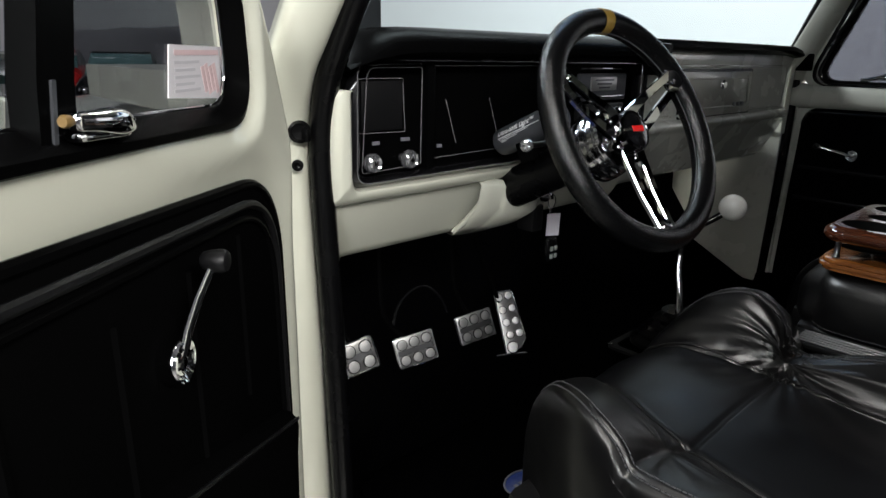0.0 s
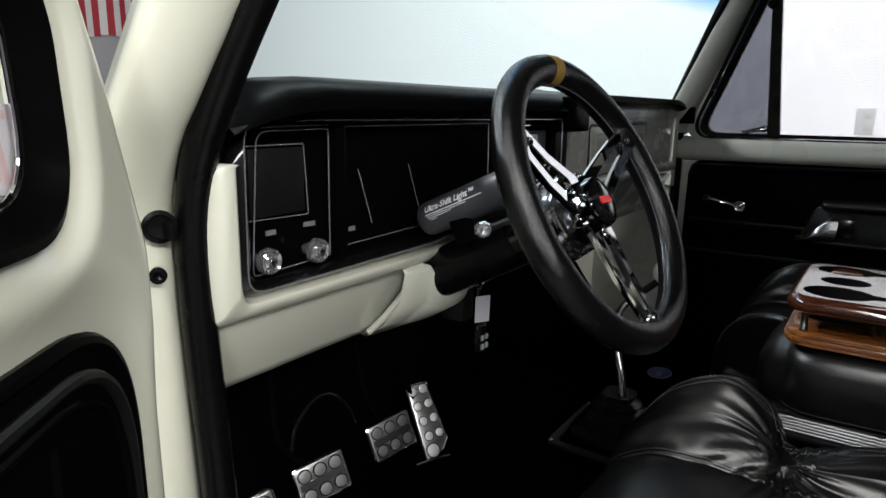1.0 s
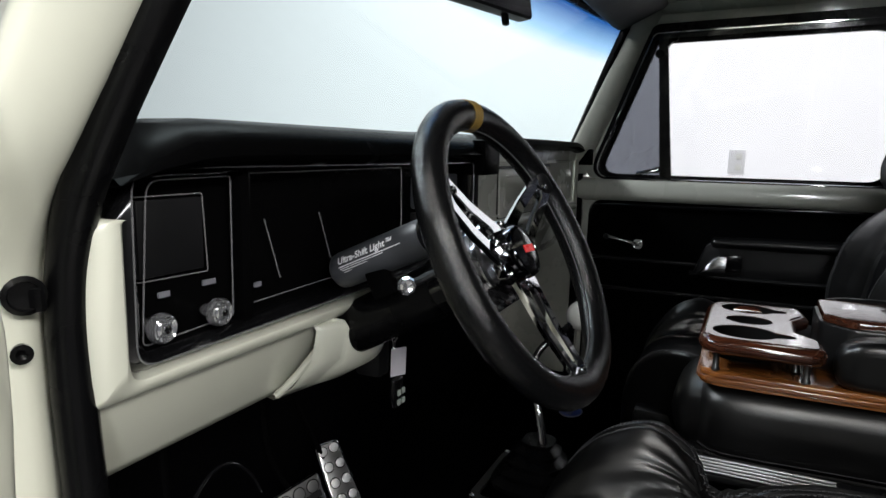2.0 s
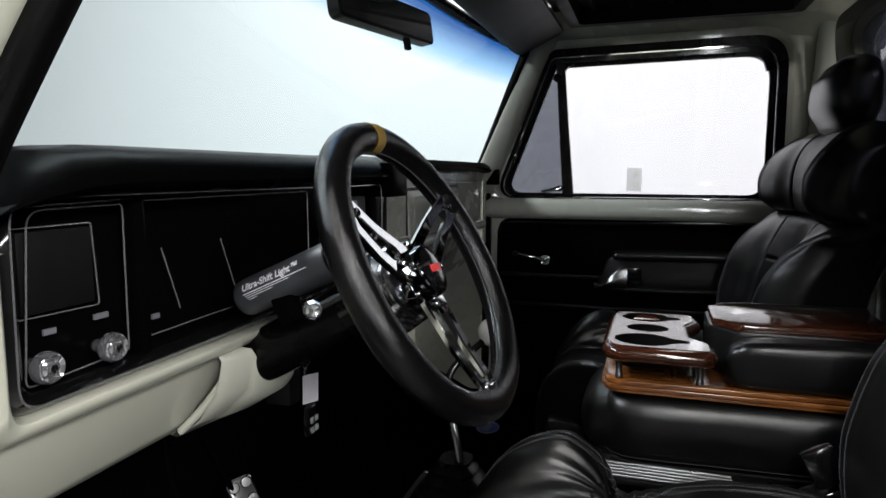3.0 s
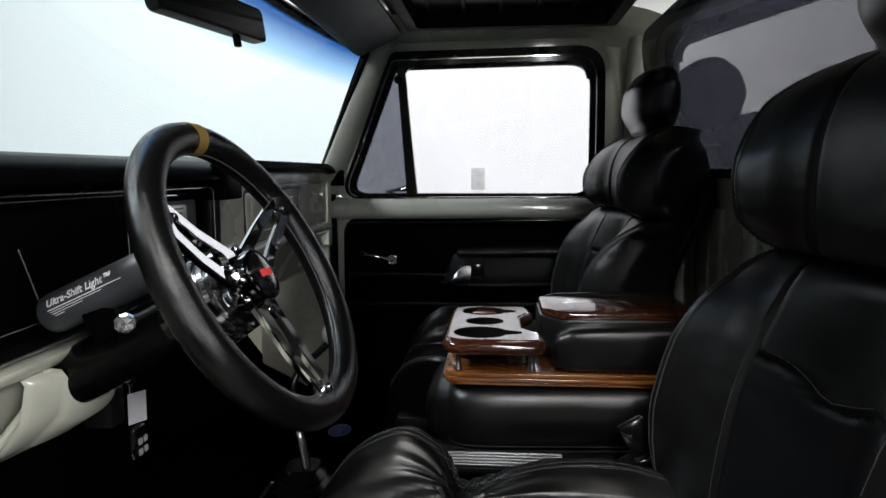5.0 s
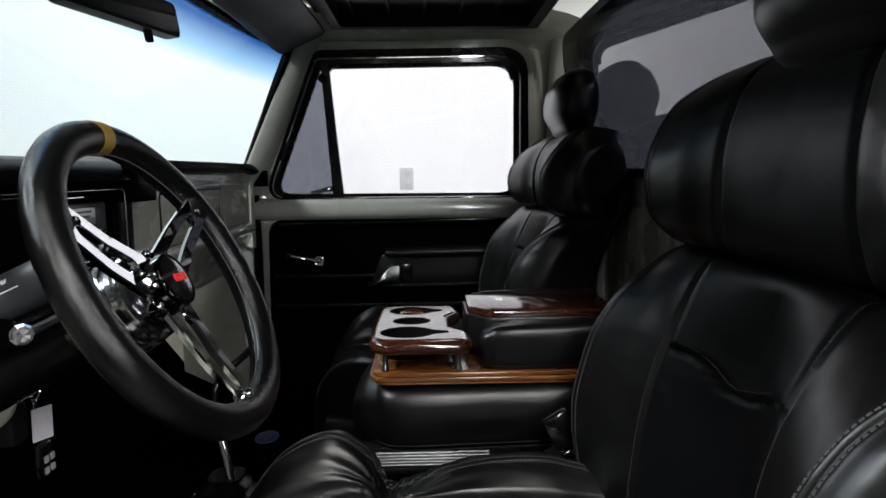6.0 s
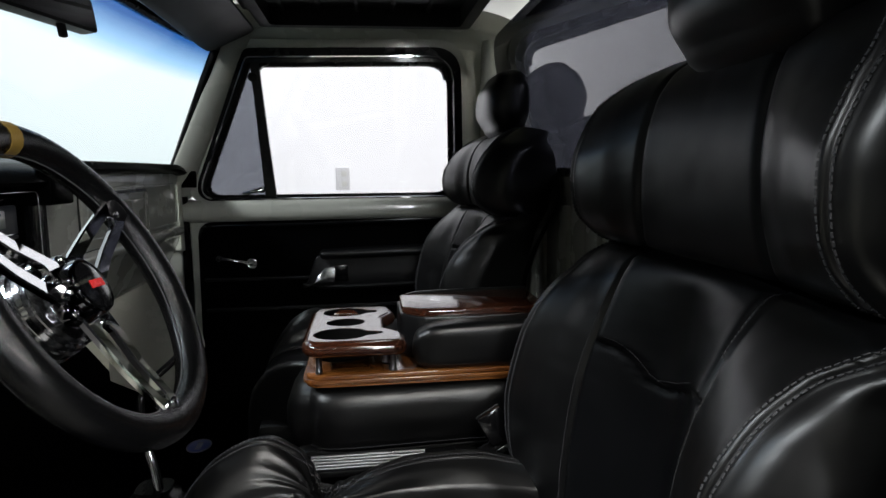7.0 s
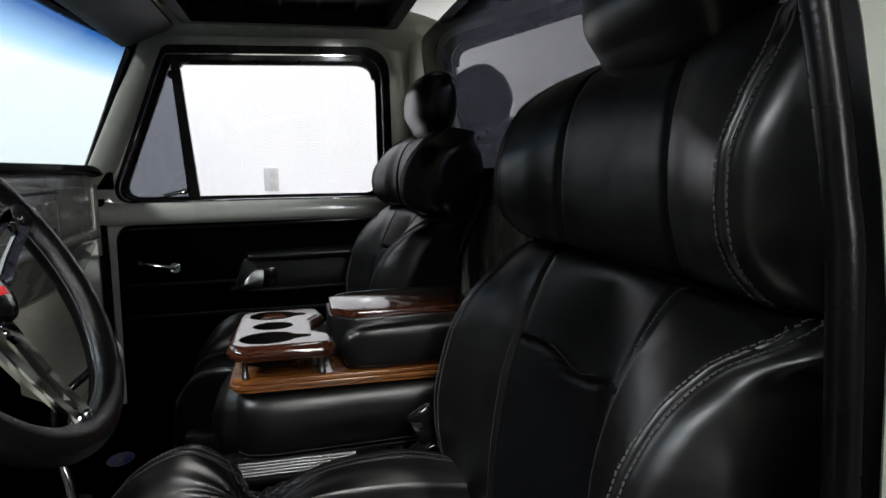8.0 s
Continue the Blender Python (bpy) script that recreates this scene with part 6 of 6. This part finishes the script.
part("lever_extension", tube(curve_points([(-0.118, -0.146, 1.130), (-0.112, -0.145, 1.165), (-0.095, -0.160, 1.190), (-0.070, -0.185, 1.212), (-0.047, -0.207, 1.234)], 6), 0.0065, 10), GLOSS, gear, "black curved rod")
for x, y in ((-0.243, -0.248), (-0.243, -0.082), (-0.067, -0.248), (-0.067, -0.082)):
    part("plate_screw", lathe([(0.005, 0), (0.005, 0.002), (0.001, 0.003)], pose(x, y, 0.951), 10), CHROME, gear)
part("ball_knob", lathe([(0.0268 * math.sin(a), -0.0268 * math.cos(a)) for a in [0.05 + 3.04 * k / 16 for k in range(17)]], pose(-0.047, -0.207, 1.234), 28), WHITE, gear, "white ball knob", 80)
settle(gear)

# ---- mats ----
def mat_with_badge(x0, x1, y0, y1, bx, by, label):
    root = thing("floor_mat", ((x0 + x1) / 2, (y0 + y1) / 2, FLOOR), label, "floor mat", "floor mats")
    loop = rounded([(x0, y0), (x0, y1), (x1, y1), (x1, y0)], 0.05, 5)
    part("mat_sheet", plate(loop, lambda a, b, d: Vector((a, b, FLOOR + 0.006 + d)), 0.008, 0.003), CARPET, root, "black carpet mat")
    oval = [(bx + 0.040 * math.cos(2 * math.pi * k / 28), by + 0.030 * math.sin(2 * math.pi * k / 28)) for k in range(28)]
    b = part("badge", plate(oval, lambda a, c, d: Vector((a, c, FLOOR + 0.013 + d)), 0.003, 0.001), BLUE, root, "blue oval badge")
    part("badge_rim", tube([(p[0], p[1], FLOOR + 0.0165) for p in oval], 0.0018, 6, closed=True), INK, b)
    for k in range(4):
        part("badge_bar", box((0.008, 0.014, 0.001), pose(bx - 0.018 + 0.012 * k, by, FLOOR + 0.0166)), INK, b)
    settle(root)


mat_with_badge(-0.80, -0.36, -0.22, 0.05, -0.575, -0.145, "black carpet floor mat with a blue oval badge")
mat_with_badge(0.28, 0.80, -0.26, 0.05, 0.500, -0.066, "black carpet floor mat with a blue oval badge")

# ---- mirror and visor ----
mirror = thing("rear_view_mirror", (-0.11, 0.02, 1.87), "black framed rear view mirror on the windscreen", "mirror")
mm = Matrix.Translation((-0.092, -0.022, 1.803)) @ Euler((radians(-8), radians(-1), radians(-10))).to_matrix().to_4x4()
loop = rounded([(-0.152, -0.031), (-0.152, 0.031), (0.152, 0.031), (0.152, -0.031)], 0.014, 5)
part("mirror_case", plate(loop, lambda a, b, d: mm @ Vector((a, d - 0.008, b)), 0.026, 0.008), MATTE, mirror, "black plastic case")
face = rounded([(-0.147, -0.026), (-0.147, 0.026), (0.147, 0.026), (0.147, -0.026)], 0.010, 5)
part("mirror_face", plate(face, lambda a, b, d: mm @ Vector((a, -0.0085 - d, b)), 0.001), material("mirror_silver", (0.75, 0.75, 0.77), rough=0.02, metal=1.0), mirror, "silvered mirror")
part("dip_tab", box((0.014, 0.010, 0.024), mm @ pose(0.06, 0.0, -0.040), 0.003), MATTE, mirror)
part("mirror_arm", tube(curve_points([(-0.108, -0.008, 1.815), (-0.105, 0.01, 1.86), (-0.105, 0.028, 1.885)], 5), 0.009, 10), MATTE, mirror)
settle(mirror)

visor = thing("sun_visor", (0.42, -0.14, 1.91), "charcoal padded sun visor folded up against the header", "sun visor")
vl = rounded([(0.06, 0.0), (0.06, 0.145), (0.735, 0.150), (0.745, 0.0)], [0.03, 0.03, 0.02, 0.02], 6)
part("visor_pad", plate(vl, lambda a, b, d: Vector((a, -0.085 - b * 0.90 + d * 0.4, 1.880 + b * 0.40 + d * 0.9 - 0.006 * math.sin(b * 20))), -0.014, 0.006), material("charcoal_vinyl", (0.030, 0.030, 0.033), rough=0.55, stain=0.15, wear=0.08, bump=0.15, bump_scale=500), visor, "charcoal vinyl pad")
part("visor_pivot", tube(curve_points([(0.745, -0.11, 1.89), (0.765, -0.125, 1.895), (0.785, -0.15, 1.915)], 5), 0.006, 8), CHROME, visor)
part("visor_edge", tube([(0.07, -0.083, 1.880), (0.73, -0.083, 1.880)], 0.006, 8), VINYL, visor)
settle(visor)

# ---- showroom things ----
plate_ob = thing("wall_socket", (3.19, -0.375, 1.48), "white double wall socket on the white wall", "socket")
GREYPLATE = material("pale_grey_plastic", (0.74, 0.74, 0.76), rough=0.5, stain=0.05)
part("cover", box((0.012, 0.092, 0.148), pose(3.192, -0.375, 1.48), 0.004), GREYPLATE, plate_ob, "pale cover plate")
for z in (1.447, 1.513):
    part("outlet", box((0.006, 0.034, 0.034), pose(3.185, -0.385, z), 0.004), WHITE, plate_ob)
settle(plate_ob)

flag = thing("hanging_flag", (2.35, 6.2, 2.9), "red and white striped flag hanging on the grey wall", "flag")
CLOTH_R = material("red_cloth", (0.36, 0.03, 0.045), rough=0.85, stain=0.2, bump=0.2, bump_scale=400)
CLOTH_W = material("white_cloth", (0.62, 0.60, 0.60), rough=0.85, stain=0.1, bump=0.2, bump_scale=400)
for i in range(13):
    x0 = 1.90 + 0.070 * i
    rows = [[Vector((x0 + 0.070 * j / 3, 6.215 - 0.018 * math.sin((x0 + 0.070 * j / 3) * 17 + z), z)) for j in range(4)] for z in (2.22 + 0.02 * math.sin(i), 2.6, 3.0, 3.5, 3.9)]
    part("stripe", skin(rows), CLOTH_R if i % 2 == 0 else CLOTH_W, flag, "red stripe" if i % 2 == 0 else "white stripe")
settle(flag)


def parked_car(m, paint, label):
    root = thing("parked_car", m, label, "car", "showroom cars")
    base = [(-2.2, 0.55, 0.62), (-2.05, 0.80, 0.88), (-1.0, 0.86, 0.96), (0.0, 0.88, 0.98), (1.0, 0.86, 0.94), (2.0, 0.80, 0.80), (2.25, 0.62, 0.60)]
    rows = []
    for x, w, h in base:
        rows.append([Vector((x, s * w * k, z)) for s, k, z in ((-1, 0.9, 0.22), (-1, 1.0, 0.45), (-1, 0.98, h * 0.85), (-1, 0.80, h), (1, 0.80, h), (1, 0.98, h * 0.85), (1, 1.0, 0.45), (1, 0.9, 0.22))])
    part("car_body", skin(rows, closed=True, caps=True), paint, root, "", 60)
    top = [(-1.6, 0.70, 0.92), (-0.9, 0.62, 1.36), (0.2, 0.62, 1.38), (1.0, 0.70, 0.94)]
    rows = [[Vector((x, -w, 0.9)), Vector((x, -w, h)), Vector((x, w, h)), Vector((x, w, 0.9))] for x, w, h in top]
    part("cabin", skin(rows, closed=True, caps=True), bpy.data.materials["showcar_glass"], root, "dark glazed cabin", 60)
    part("roof", box((1.15, 1.22, 0.04), pose(-0.35, 0, 1.385), 0.015), paint, root)
    for x in (-1.35, 1.4):
        for y in (-0.82, 0.82):
            wm = Matrix.Translation((x, y, 0.33)) @ Euler((radians(90), 0, 0)).to_matrix().to_4x4()
            w = part("wheel", lathe([(0.2, -0.1), (0.32, -0.1), (0.335, -0.07), (0.335, 0.07), (0.32, 0.1), (0.2, 0.1)], wm, 24), RUBBER, root)
            part("rim", lathe([(0.2, -0.09), (0.19, 0.0), (0.001, 0.0)], wm, 20), ALLOY, w)
    for y in (-0.6, 0.6):
        part("headlight", lathe([(0.09, 0), (0.08, 0.03), (0.001, 0.05)], Matrix.Translation((2.2, y, 0.66)) @ Euler((0, radians(90), 0)).to_matrix().to_4x4(), 16), CHROME, root, "chrome headlight")
    part("bumper", box((0.10, 1.5, 0.12), pose(2.28, 0, 0.45), 0.03), CHROME, root)
    for o in root.children:
        o.matrix_parent_inverse = Matrix.Identity(4)
    return root


material("showcar_glass", (0.05, 0.09, 0.09), rough=0.08, coat=0.5)
parked_car(pose(0.75, 12.2, 0, 0, 0, -96), material("showcar_silver", (0.45, 0.45, 0.44), rough=0.25, coat=0.6, stain=0.05), "silver grey car parked in the showroom")
parked_car(pose(3.7, 15.8, 0, 0, 0, -112), material("showcar_black", (0.012, 0.012, 0.014), rough=0.2, coat=0.6, stain=0.1), "black car parked in the showroom")
parked_car(pose(3.4, 21.0, 0, 0, 0, -110), material("showcar_red", (0.25, 0.012, 0.012), rough=0.25, coat=0.6, stain=0.1), "red car parked in the showroom")
parked_car(pose(7.6, 19.6, 0, 0, 0, -140), material("showcar_yellow", (0.45, 0.30, 0.02), rough=0.25, coat=0.6, stain=0.1), "yellow car parked in the showroom")
area_lamp("showroom_tube_lamp", (3.0, 14.5, 4.8), (3.0, 25.0, 1.0), 10.0, 0.5, 1300)
